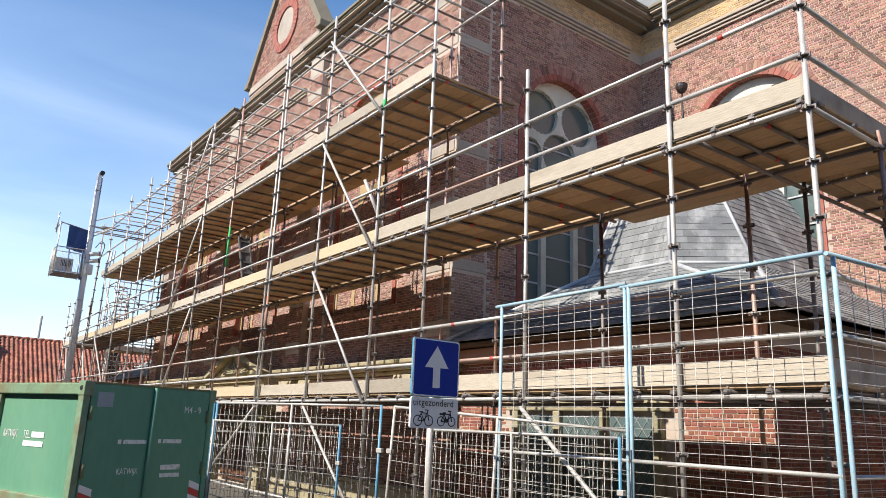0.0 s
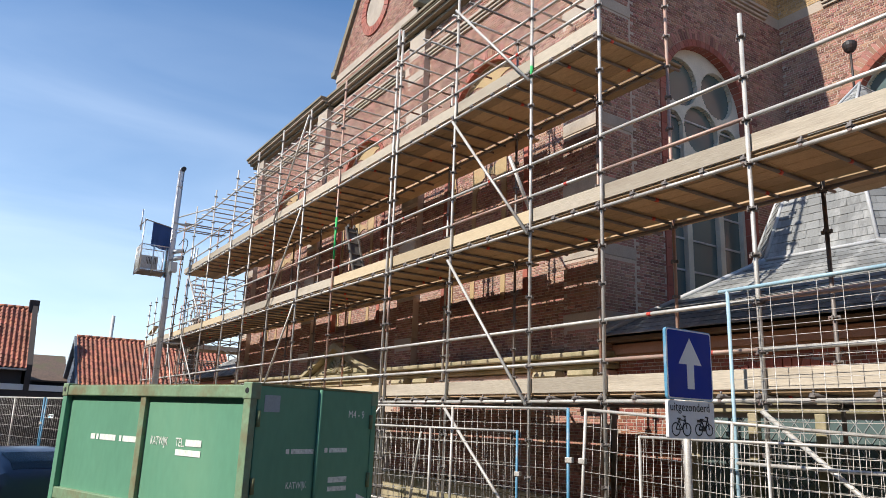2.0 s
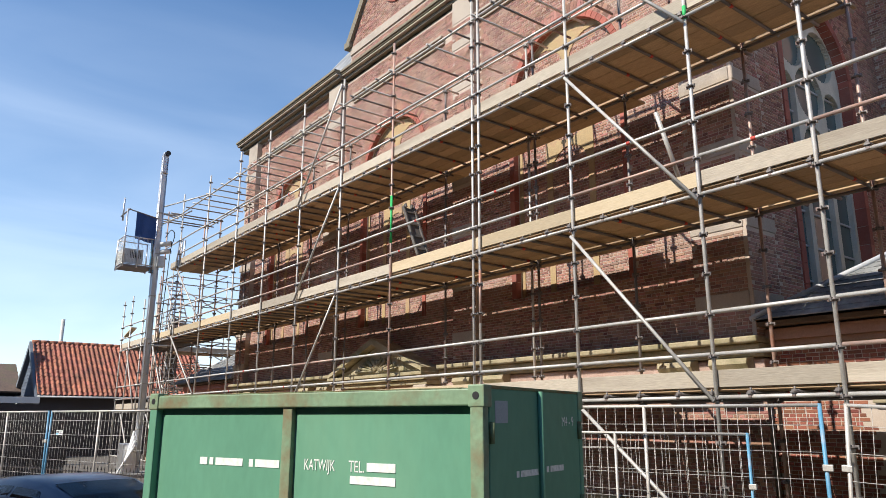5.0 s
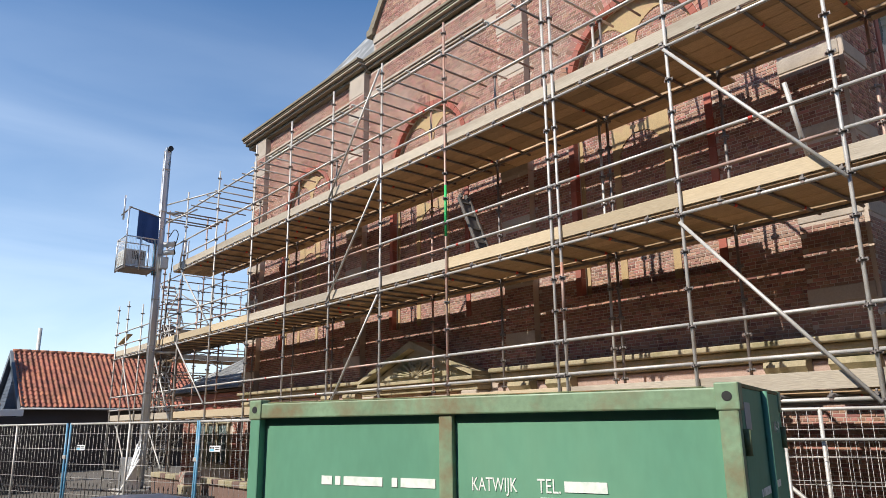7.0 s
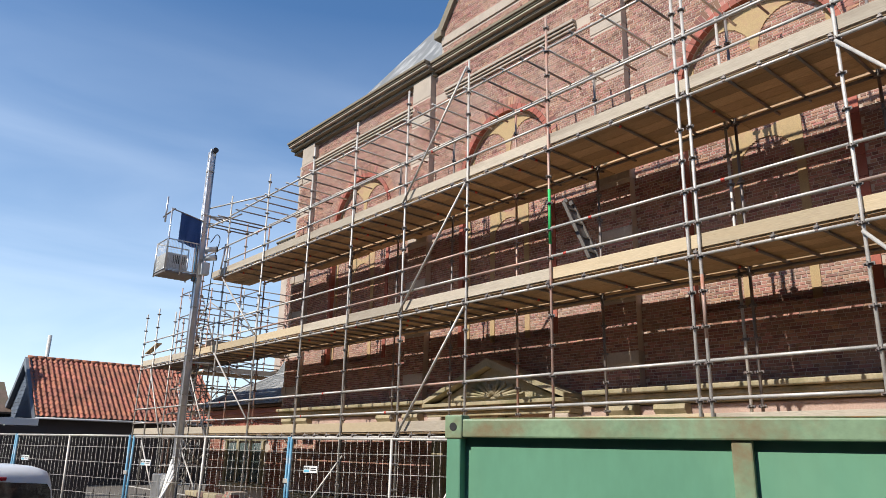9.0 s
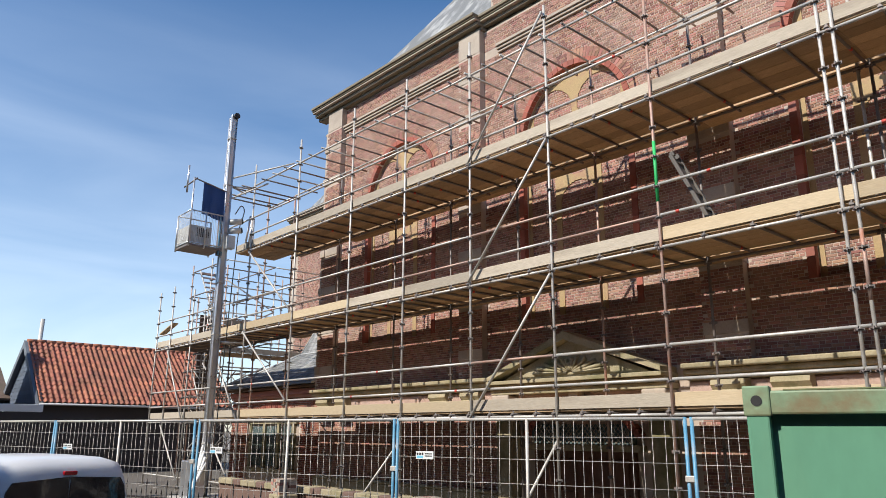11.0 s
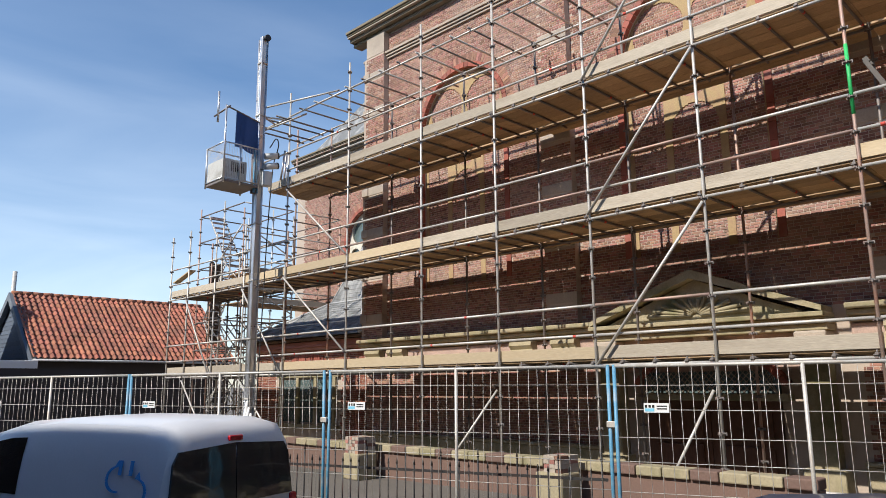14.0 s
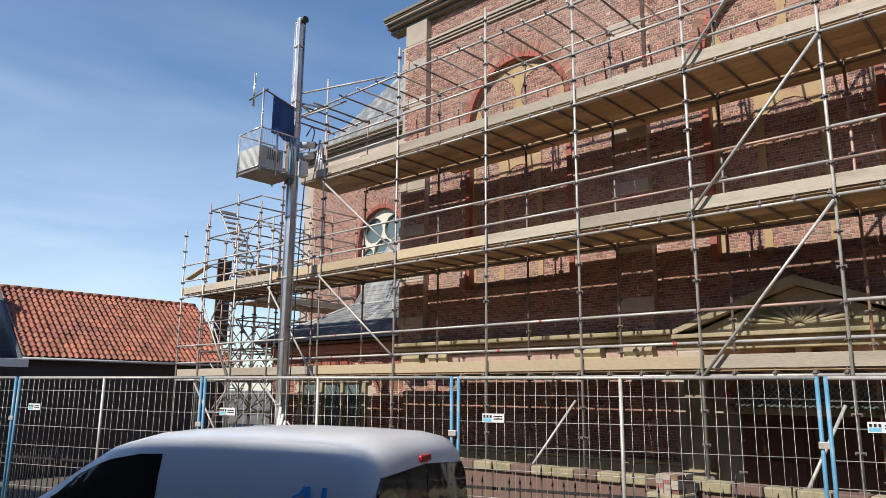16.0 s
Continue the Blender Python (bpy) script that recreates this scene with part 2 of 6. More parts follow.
def glass_material(name, color, rough):
    m = bpy.data.materials.new(name)
    m.use_nodes = True
    b = m.node_tree.nodes["Principled BSDF"]
    b.inputs["Base Color"].default_value = (*color, 1)
    b.inputs["Roughness"].default_value = rough
    b.inputs["Specular IOR Level"].default_value = 0.8
    nz = m.node_tree.nodes.new("ShaderNodeTexNoise")
    nz.inputs["Scale"].default_value = 2.5
    bp = m.node_tree.nodes.new("ShaderNodeBump")
    bp.inputs["Strength"].default_value, bp.inputs["Distance"].default_value = 0.12, 0.02
    m.node_tree.links.new(nz.outputs["Fac"], bp.inputs["Height"])
    m.node_tree.links.new(bp.outputs[0], b.inputs["Normal"])
    return m


GLASS_DARK = glass_material("dark_glass", (0.015, 0.02, 0.022), 0.06)
GLASS_LEAD = glass_material("leaded_glass", (0.1, 0.14, 0.14), 0.18)


# ---- mesh helpers ----
def part(name, bm, mat, parent=None, label="", smooth=False):
    me = bpy.data.meshes.new(name)
    bm.to_mesh(me)
    bm.free()
    me.materials.append(mat)
    if smooth:
        me.polygons.foreach_set("use_smooth", [True] * len(me.polygons))
    ob = new(name, me)
    ob.parent = parent
    if label:
        tagged(ob, label)
    return ob


def again(ob, m, parent=None):
    """Another object on the same mesh, at the pose m."""
    o = new(ob.name.split(".")[0], ob.data)
    o.parent = parent if parent else ob.parent
    o.matrix_basis = m
    for key in ("label", "kind"):
        if key in ob:
            o[key] = ob[key]
    return o


def thing(name, label, category, at=(0, 0, 0), turn=0, group="", kind=""):
    e = new(name)
    e.empty_display_size = 0.1
    e.matrix_world = pose(*at, 0, 0, turn)
    return tagged(e, label, category, group, kind)


def box(bm, x0, y0, z0, x1, y1, z1, m=None, bevel=0.0):
    vs = [bm.verts.new(Vector(p)) for p in ((x0, y0, z0), (x1, y0, z0), (x1, y1, z0), (x0, y1, z0), (x0, y0, z1), (x1, y0, z1), (x1, y1, z1), (x0, y1, z1))]
    fs = [bm.faces.new([vs[i] for i in f]) for f in ((3, 2, 1, 0), (4, 5, 6, 7), (0, 1, 5, 4), (1, 2, 6, 5), (2, 3, 7, 6), (3, 0, 4, 7))]
    if m is not None:
        for v in vs:
            v.co = m @ v.co
    if bevel:
        es = list({e for f in fs for e in f.edges})
        bmesh.ops.bevel(bm, geom=es, offset=bevel, segments=2, affect="EDGES", profile=0.5)
    return vs


def boxed(*a, m=None, bevel=0.0):
    bm = bmesh.new()
    box(bm, *a, m=m, bevel=bevel)
    return bm


def rod(bm, a, b, r, n=8, r2=None):
    a, b = Vector(a), Vector(b)
    d = (b - a).normalized()
    s = d.cross(Vector((0, 0, 1)) if abs(d.z) < 0.9 else Vector((1, 0, 0))).normalized()
    u = d.cross(s)
    r2 = r if r2 is None else r2
    rings = []
    for p, rr in ((a, r), (b, r2)):
        rings.append([bm.verts.new(p + (s * math.cos(i * math.tau / n) + u * math.sin(i * math.tau / n)) * rr) for i in range(n)])
    for i in range(n):
        j = (i + 1) % n
        bm.faces.new((rings[0][i], rings[0][j], rings[1][j], rings[1][i])).smooth = True
    bm.faces.new(rings[0][::-1])
    bm.faces.new(rings[1])


def rodded(a, b, r, n=8):
    bm = bmesh.new()
    rod(bm, a, b, r, n)
    return bm


def prism(bm, pts, w0, w1, m=None):
    """A flat outline pts (u, v), taken from depth w0 to w1."""
    lo = [bm.verts.new(Vector((u, v, w0))) for u, v in pts]
    hi = [bm.verts.new(Vector((u, v, w1))) for u, v in pts]
    k = len(pts)
    bm.faces.new(lo[::-1])
    bm.faces.new(hi)
    for i in range(k):
        bm.faces.new((lo[i], lo[(i + 1) % k], hi[(i + 1) % k], hi[i]))
    if m is not None:
        for v in lo + hi:
            v.co = m @ v.co


def wall_frame(origin, right, up=(0, 0, 1)):
    """Local (u to the right, v up, w outwards) to world."""
    r, v = Vector(right).normalized(), Vector(up).normalized()
    w = r.cross(v)
    m = Matrix.Identity(4)
    for i, c in enumerate((r, v, w)):
        for k in range(3):
            m[k][i] = c[k]
    m.translation = Vector(origin)
    return m

# ---- ground ----
bm = bmesh.new()
bmesh.ops.create_grid(bm, x_segments=2, y_segments=2, size=900)
ground = tagged(part("ground", bm, GROUND), "grey sandy ground round the church", "ground", kind="structure")
bm = boxed(-14, -30, 0.0, 0.0, 75, 0.012, m=pose(2.6, 0, 0, 0, 0, 18))
road = tagged(part("road", bm, PAVER), "street paved with worn reddish bricks", "road", kind="structure")
bm = boxed(0.0, -30, 0.0, 1.2, 75, 0.1, m=pose(2.6, 0, 0, 0, 0, 18), bevel=0.02)
tagged(part("pavement", bm, PAVER), "raised brick pavement along the street", "pavement", kind="structure")

# unseen walls added to cut sky fill; higher ones shade van, car and fence
for name, ya, yb, high in (("wall_street_opposite", -25, 15.6, 10.4), ("wall_street_opposite_tall", 15.604, 33.0, 12.65), ("wall_fence_shade", 33.004, 60, 16.6)):
    tagged(part(name, boxed(-0.4, ya, 0, 0.0, yb, high, m=pose(-7.0, 0, 0, 0, 0, 18)), MORTAR_DARK), "plain dark unseen walls across the street that block sky light and sun", "wall", kind="structure")

# added out of view to keep low sky light off the container's end
tagged(part("wall_low_sky_block", boxed(-16, -16.4, 0, 24, -16, 9.0), MORTAR_DARK), "plain dark unseen wall at the street's end that blocks low sky light", "wall", kind="structure")

# ---- church walls ----
FX, Y0, Y1, NX = 8.05, 10.4, 29.6, 13.75       # front plane, block ends, nave plane
FRONT = wall_frame((FX, 0, 0), (0, -1, 0))      # u = -y
SIDE_S = wall_frame((0, Y0, 0), (1, 0, 0))      # u = x, faces -y
SIDE_N = wall_frame((0, Y1, 0), (-1, 0, 0))     # u = -x, faces +y
NAVE = wall_frame((NX, 0, 0), (0, -1, 0))
TOP = 11.7
ARCH_R, ARCH_SPRING, ARCH_SILL = 1.4, 8.3, 4.2
RING = 0.3
NICHE = 0.16


def arch_points(uc, r, spring, n=24, a0=math.pi, a1=0.0):
    return [(uc + r * math.cos(a0 + (a1 - a0) * i / n), spring + r * math.sin(a0 + (a1 - a0) * i / n)) for i in range(n + 1)]


def holed_wall(name, M, u0, u1, v0, v1, openings, mat, niche=NICHE, thick=0.6):
    """A wall with round-headed openings (centre, radius, sill, spring) cut into it; one mesh."""
    bm = bmesh.new()
    edges = [u0]
    for uc, r, sill, spring in sorted(openings):
        edges += [uc - r, uc + r]
    edges.append(u1)

    def quad(*p):
        bm.faces.new([bm.verts.new(M @ Vector(q)) for q in p])
    for a, b in zip(edges[0::2], edges[1::2]):
        quad((a, v0, 0), (b, v0, 0), (b, v1, 0), (a, v1, 0))
    for uc, r, sill, spring in openings:
        pts = arch_points(uc, r, spring)
        for (ua, va), (ub, vb) in zip(pts, pts[1:]):
            quad((ua, va, 0), (ub, vb, 0), (ub, v1, 0), (ua, v1, 0))
            quad((ua, va, 0), (ua, va, -niche), (ub, vb, -niche), (ub, vb, 0))
        if sill > v0:
            quad((uc - r, v0, 0), (uc + r, v0, 0), (uc + r, sill, 0), (uc - r, sill, 0))
            quad((uc - r, sill, 0), (uc + r, sill, 0), (uc + r, sill, -niche), (uc - r, sill, -niche))
        for s in (-1, 1):
            quad((uc + s * r, max(sill, v0), 0), (uc + s * r, spring, 0), (uc + s * r, spring, -niche), (uc + s * r, max(sill, v0), -niche))
    box(bm, u0, v0, -thick, u1, v1, -niche, m=M)
    return tagged(part(name, bm, mat), "", "wall", kind="structure")


def ring_stones(M, uc, r, spring, sill, width, proud, mat, parent, n=30, back=-0.12):
    """A red inner roll of wedge bricks with narrow jambs, and an outer ring of bricks on edge; each a part."""
    inner = width * 0.42
    for lo, hi, pr, mt, k in ((r - 0.004, r + inner, proud, mat, n), (r + inner + 0.008, r + width + 0.04, 0.008, BRICK_ONE, int(n * 1.9))):
        for i in range(k):
            a0, a1 = math.pi * i / k + 0.004, math.pi * (i + 1) / k - 0.004
            bm = bmesh.new()
            prism(bm, [(uc + q * math.cos(a), spring + q * math.sin(a)) for q, a in ((lo, a0), (hi, a0), (hi, a1), (lo, a1))], back, pr, m=M)
            part("arch_brick", bm, mt, parent)
    k = int((spring - sill) / 0.34)
    for s in (-1, 1):
        for i in range(k):
            v = sill + i * (spring - sill) / k
            ua, ub = sorted((uc + s * (r - 0.004), uc + s * (r + inner)))
            part("jamb_brick", boxed(ua, v + 0.004, back, ub, v + (spring - sill) / k - 0.004, proud, m=M), mat, parent)


ARCHES = [-26.0, -20.03, -14.0]
wall_front = holed_wall("wall_front", FRONT, -Y1 + 0.002, -Y0 - 0.002, 0, TOP, [(u, ARCH_R, ARCH_SILL, ARCH_SPRING) for u in ARCHES], MORTAR)
tagged(wall_front, "weathered purple-red brick church front with blind arches behind scaffolding")
TALL = (10.96, 1.28, 3.6, 8.15)
wall_south = holed_wall("wall_side", SIDE_S, FX + 0.6, NX, 0, TOP, [TALL], MORTAR, niche=0.3)
tagged(wall_south, "shaded brick side wall of the church with a tall window")
wall_north = holed_wall("wall_side_far", SIDE_N, -NX, -FX - 0.6, 0, TOP, [(-10.96, 1.28, 3.6, 8.15)], MORTAR, niche=0.3)
tagged(wall_north, "brick side wall of the church with a tall window")
NWIN = (-7.65, 1.28, 4.2, 8.17)
FWIN = (-36.8, 1.28, 4.2, 7.65)
wall_nave = holed_wall("wall_nave", NAVE, -Y0, 6.0, 0, TOP, [NWIN], MORTAR, niche=0.3)
tagged(wall_nave, "sunlit red brick nave wall with a round-headed window")
wall_nave_far = holed_wall("wall_nave_far", NAVE, -41.2, -Y1, 0, TOP, [FWIN], MORTAR, niche=0.3)
tagged(wall_nave_far, "red brick nave wall with a traceried window")
tagged(part("wall_nave_end", boxed(NX, 41.2, 0, NX + 9, 41.8, TOP), MORTAR), "brick end wall of the nave", "wall", kind="structure")
tagged(part("wall_nave_back", boxed(NX + 9, -6, 0, NX + 9.6, 41.8, TOP), MORTAR), "brick back wall of the nave", "wall", kind="structure")

# red arch rings
for u in ARCHES:
    ring_stones(FRONT, u, ARCH_R, ARCH_SPRING, ARCH_SILL, RING, 0.03, RED_BRICK, wall_front, back=-0.1)
ring_stones(SIDE_S, TALL[0], TALL[1], TALL[3], TALL[2], 0.34, 0.03, RED_BRICK, wall_south, back=-0.25)
ring_stones(NAVE, NWIN[0], NWIN[1], NWIN[3], NWIN[2], 0.34, 0.03, RED_BRICK, wall_nave, back=-0.25)
ring_stones(NAVE, FWIN[0], FWIN[1], FWIN[3], FWIN[2], 0.34, 0.03, RED_BRICK, wall_nave_far, back=-0.25)


# tracery: a plate with two round lights over one, and three lancets below
def tracery_plate(M, uc, r, spring, sill, w0, w1, cell=0.024):
    def solid(u, v):
        d, h = u - uc, v - spring
        if abs(d) > r or v < sill or (h > 0 and math.hypot(d, h) > r):
            return False
        for cu, cv, cr in ((0.45, 0.36, 0.4), (-0.45, 0.36, 0.4), (0.0, -0.36, 0.41)):
            if math.hypot(d - cu * r, h - cv * r) < cr * r:
                return False
        for lu, half, head in ((0.685, 0.25, -0.42), (-0.685, 0.25, -0.42), (0.0, 0.33, -1.2)):
            q, k = abs(d - lu * r), h - head * r
            if q < half * r and (k < 0 or math.hypot(q, k) < half * r):
                return False
        return True
    nu, nv = int(2 * r / cell) + 1, int((spring + r - sill) / cell) + 1
    full = [[solid(uc - r + (i + 0.5) * cell, sill + (j + 0.5) * cell) for j in range(nv)] for i in range(nu)]
    bm = bmesh.new()
    for i in range(nu):
        j = 0
        while j < nv:
            if not full[i][j]:
                j += 1
                continue
            k = j
            while k < nv and full[i][k]:
                k += 1
            ua, ub, va, vb = uc - r + i * cell, uc - r + (i + 1) * cell, sill + j * cell, sill + k * cell

            def quad(*p):
                bm.faces.new([bm.verts.new(M @ Vector(q)) for q in p])
            quad((ua, va, w1), (ub, va, w1), (ub, vb, w1), (ua, vb, w1))
            quad((ua, vb, w1), (ub, vb, w1), (ub, vb, w0), (ua, vb, w0))
            quad((ua, va, w0), (ub, va, w0), (ub, va, w1), (ua, va, w1))
            quad((ua, va, w0), (ua, va, w1), (ua, vb, w1), (ua, vb, w0))
            quad((ub, va, w1), (ub, va, w0), (ub, vb, w0), (ub, vb, w1))
            j = k
    return bm


for u in ARCHES:
    part("blind_tracery", tracery_plate(FRONT, u, ARCH_R, ARCH_SPRING, ARCH_SILL, -NICHE, -NICHE + 0.022), OCHRE, wall_front, "ochre plaster tracery of a blind window")


def glazed_window(name, M, uc, r, sill, spring, depth, label):
    w = thing(name, label, "window", kind="structure")
    bm = bmesh.new()
    prism(bm, [(uc - r, sill), (uc + r, sill)] + arch_points(uc, r, spring, 20, 0.0, math.pi), -depth + 0.01, -depth + 0.03, m=M)
    part("pane", bm, GLASS_LEAD, w, "leaded glass")
    bm = tracery_plate(M, uc, r, spring, sill, -depth + 0.031, -depth + 0.13)
    part("tracery", bm, CREAM, w, "pale stone tracery and mullions")
    bm = bmesh.new()
    v = sill + 0.5
    while v < spring:
        box(bm, uc - r, v, -depth + 0.032, uc + r, v + 0.035, -depth + 0.06, m=M)
        v += 0.62
    part("glazing_bar", bm, LEAD, w, "grey-green saddle bars")
    part("window_sill", boxed(uc - r - 0.1, sill - 0.14, -depth, uc + r + 0.1, sill, 0.08, m=M, bevel=0.015), STONE, w)
    return w


glazed_window("window_1", SIDE_S, *TALL[:2], TALL[2], TALL[3], 0.3, "tall round-headed church window with pale stone tracery")
glazed_window("window_2", NAVE, *NWIN[:2], NWIN[2], NWIN[3], 0.3, "round-headed nave window with tracery, above the slate roof")
glazed_window("window_3", NAVE, *FWIN, 0.3, "round-headed nave window with white tracery behind scaffolding")
glazed_window("window_4", SIDE_N, -10.96, 1.28, 3.6, 8.15, 0.3, "tall round-headed church window with pale stone tracery")


# pilasters with stone blocks
PIL = [(-29.55, -28.78), (-23.42, -22.65), (-17.28, -16.5), (-11.28, -10.42)]
PILW = 0.17
for a, b in PIL:
    p = thing("pilaster", "projecting brick pilaster with pale stone blocks", "pilaster", kind="structure", group="pilasters of the front")
    part("shaft", boxed(a, 3.0, 0.0, b, TOP - 0.6, PILW, m=FRONT), MORTAR, p)
    for v in (3.45, 4.62, 5.8, 6.98, 8.15, 9.3, 10.4):
        part("quoin_block", boxed(a - 0.012, v, -0.1, b + 0.012, v + 0.22, PILW + 0.015, m=FRONT, bevel=0.012), STONE_PALE, p)
    part("capital", boxed(a, TOP - 0.6, -0.1, b, TOP + 0.02, PILW + 0.01, m=FRONT, bevel=0.008), STONE_PALE, p)
# side quoins of the block
for M, s in ((SIDE_S, 1), (SIDE_N, -1)):
    q = thing("corner_quoins", "brick corner strip with pale stone quoins", "quoins", kind="structure")
    ua, ub = sorted((s * (FX - PILW + 0.004), s * (FX + 0.62)))
    part("strip", boxed(ua, 3.0, -0.2, ub, TOP - 0.6, 0.04, m=M), MORTAR, q)
    for v in (3.45, 4.62, 5.8, 6.98, 8.15, 9.3, 10.4):
        part("quoin_block", boxed(ua + 0.004, v + 0.003, -0.2, ub + 0.05, v + 0.22, 0.055, m=M, bevel=0.012), STONE_PALE, q)


# string course at the top of the ground storey, pale base zone above the doors
def moulding(name, M, u0, u1, steps, mat, label, parent=None):
    """steps: (v0, v1, projection)."""
    bm = bmesh.new()
    for v0, v1, w in steps:
        box(bm, u0, v0, -0.15, u1, v1, w, m=M, bevel=min(0.02, (v1 - v0) * 0.3))
    ob = part(name, bm, mat, parent)
    if not parent:
        tagged(ob, label, "moulding", kind="structure")
    return ob


for a, b in ((-Y1 - 0.1, -22.3), (-17.7, -Y0 + 0.1)):
    moulding("string_course", FRONT, a, b, [(2.72, 2.8, 0.14), (2.804, 2.9, 0.24), (2.904, 3.0, 0.32)], STONE, "mossy sandstone string course")
moulding("pale_band", FRONT, -Y1 - 0.05, -22.3, [(2.2, 2.7, 0.06)], PINK, "pale pink plastered band below the string course")
moulding("pale_band", FRONT, -17.7, -Y0 + 0.05, [(2.2, 2.7, 0.06)], PINK, "pale pink plastered band below the string course")
moulding("plinth", FRONT, -Y1 - 0.05, -22.3, [(0, 0.55, 0.1), (0.555, 0.62, 0.14)], STONE, "grey stone plinth")
moulding("plinth", FRONT, -17.7, -Y0 + 0.05, [(0, 0.55, 0.1), (0.555, 0.62, 0.14)], STONE, "grey stone plinth")
# scroll brackets on the band
for y in (29.1, 28.2, 24.1, 23.0, 16.9, 15.9, 11.7, 10.8):
    bm = bmesh.new()
    prof = [(0.0, 0.0), (0.34, 0.02), (0.38, 0.1), (0.33, 0.17), (0.2, 0.18), (0.15, 0.24), (0.22, 0.32), (0.2, 0.4), (0.0, 0.42)]
    prism(bm, prof, -0.3, 0.3, m=wall_frame((FX - 0.06, y, 2.3), (-1, 0, 0)))
    tagged(part("scroll_bracket", bm, STONE), "mossy carved stone scroll under the string course", "bracket", group="scroll brackets", kind="structure")


# frieze, cornice and eaves
def cornice(M, u0, u1, name="cornice", out=0.0, band=True):
    c = thing(name, "weathered brown projecting cornice with a pale thin moulding", "cornice", kind="structure")
    if band:
        part("white_moulding", moulding_mesh(M, u0 + 0.45, u1 - 0.45, [(10.9, 10.96, 0.06), (10.97, 11.03, 0.1), (11.04, 11.11, 0.14)]), STONE_PALE, c, "pale thin moulding")
    part("soffit", moulding_mesh(M, u0, u1, [(TOP, TOP + 0.1, 0.16 + out), (TOP + 0.104, TOP + 0.2, 0.3 + out)]), EAVES, c)
    part("gutter_lip", moulding_mesh(M, u0, u1, [(TOP + 0.204, TOP + 0.255, 0.4 + out)]), STONE_PALE, c, "thin pale lip")
    part("gutter", moulding_mesh(M, u0, u1, [(TOP + 0.259, TOP + 0.3, 0.43 + out), (TOP + 0.304, TOP + 0.38, 0.47 + out)]), EAVES, c, "grey-brown gutter edge")
    return c


def moulding_mesh(M, u0, u1, steps):
    bm = bmesh.new()
    for v0, v1, w in steps:
        box(bm, u0, v0, -0.15, u1, v1, w, m=M, bevel=0.012)
    return bm


cornice(FRONT, -Y1 - 0.6, -22.6)
cornice(FRONT, -22.596, -17.334, out=-0.2)
cornice(FRONT, -17.33, -Y0 + 0.6)
cornice(SIDE_S, FX + 0.16, NX - 0.1, out=0.12)
cornice(SIDE_N, -NX + 0.1, -FX - 0.16, out=0.12)
cornice(NAVE, -Y0 + 0.6, 6.0)
cornice(NAVE, -41.8, -Y1 - 0.6)

# gable over the middle bay
GU = -19.75
gable = thing("gable", "brick gable with a round window and stone coping", "gable", kind="structure")
GZ = TOP + 0.42
bm = bmesh.new()
gpts = [(GU - 2.6, GZ - 0.05), (GU + 2.6, GZ - 0.05), (GU + 2.6, 12.85), (GU, 16.6), (GU - 2.6, 12.85)]
prism(bm, gpts, -0.5, 0.05, m=FRONT)
gw = part("gable_wall", bm, MORTAR, gable)
for s in (-1, 1):
    bm = bmesh.new()
    prism(bm, [(GU + s * 2.58, 12.85), (GU + s * 2.76, 12.98), (GU, 16.95), (GU, 16.6)], -0.3, 0.16, m=FRONT)
    part("coping", bm, EAVES, gable)
    part("kneeler", boxed(GU + s * 2.66 - 0.15, 12.74, -0.3, GU + s * 2.66 + 0.15, 12.96, 0.2, m=FRONT, bevel=0.03), EAVES, gable, "carved stone kneeler")
moul = moulding_mesh(FRONT, GU - 2.6, GU + 2.6, [(12.5, 12.75, 0.09)])
part("band", moul, STONE_PALE, gable, "pale plaster band")
for i in range(32):
    a0, a1 = math.tau * i / 32 + 0.01, math.tau * (i + 1) / 32 - 0.01
    bm = bmesh.new()
    prism(bm, [(GU + q * math.cos(a), 14.05 + q * math.sin(a)) for q, a in ((0.62, a0), (0.9, a0), (0.9, a1), (0.62, a1))], 0.02, 0.1, m=FRONT)
    part("ring_brick", bm, RED_BRICK, gable)
bm = bmesh.new()
prism(bm, [(GU + 0.63 * math.cos(i * math.tau / 28), 14.05 + 0.63 * math.sin(i * math.tau / 28)) for i in range(28)], 0.0, 0.057, m=FRONT)
part("round_panel", bm, STONE_PALE, gable, "pale plaster in the round window")


# hipped slate roofs
def hip_roof(name, x0, x1, y0, y1, z0, rise, inset, label):
    bm = bmesh.new()
    lo = [bm.verts.new(p) for p in ((x0, y0, z0), (x1, y0, z0), (x1, y1, z0), (x0, y1, z0))]
    hi = [bm.verts.new(p) for p in ((x0 + inset, y0 + inset, z0 + rise), (x1 - inset, y0 + inset, z0 + rise), (x1 - inset, y1 - inset, z0 + rise), (x0 + inset, y1 - inset, z0 + rise))]
    for i in range(4):
        j = (i + 1) % 4
        bm.faces.new((lo[i], lo[j], hi[j], hi[i]))
    bm.faces.new(hi)
    bm.faces.new(lo[::-1])
    return tagged(part(name, bm, SLATE), label, "roof", kind="structure")


hip_roof("roof_front_block", FX + 0.2, NX + 3, Y0 + 0.05, Y1 - 0.05, TOP + 0.34, 4.8, 3.2, "grey slate hipped roof behind the gable")
hip_roof("roof_nave", NX + 0.1, NX + 9.4, -6, 41.6, TOP + 0.346, 5.4, 3.6, "grey slate nave roof")


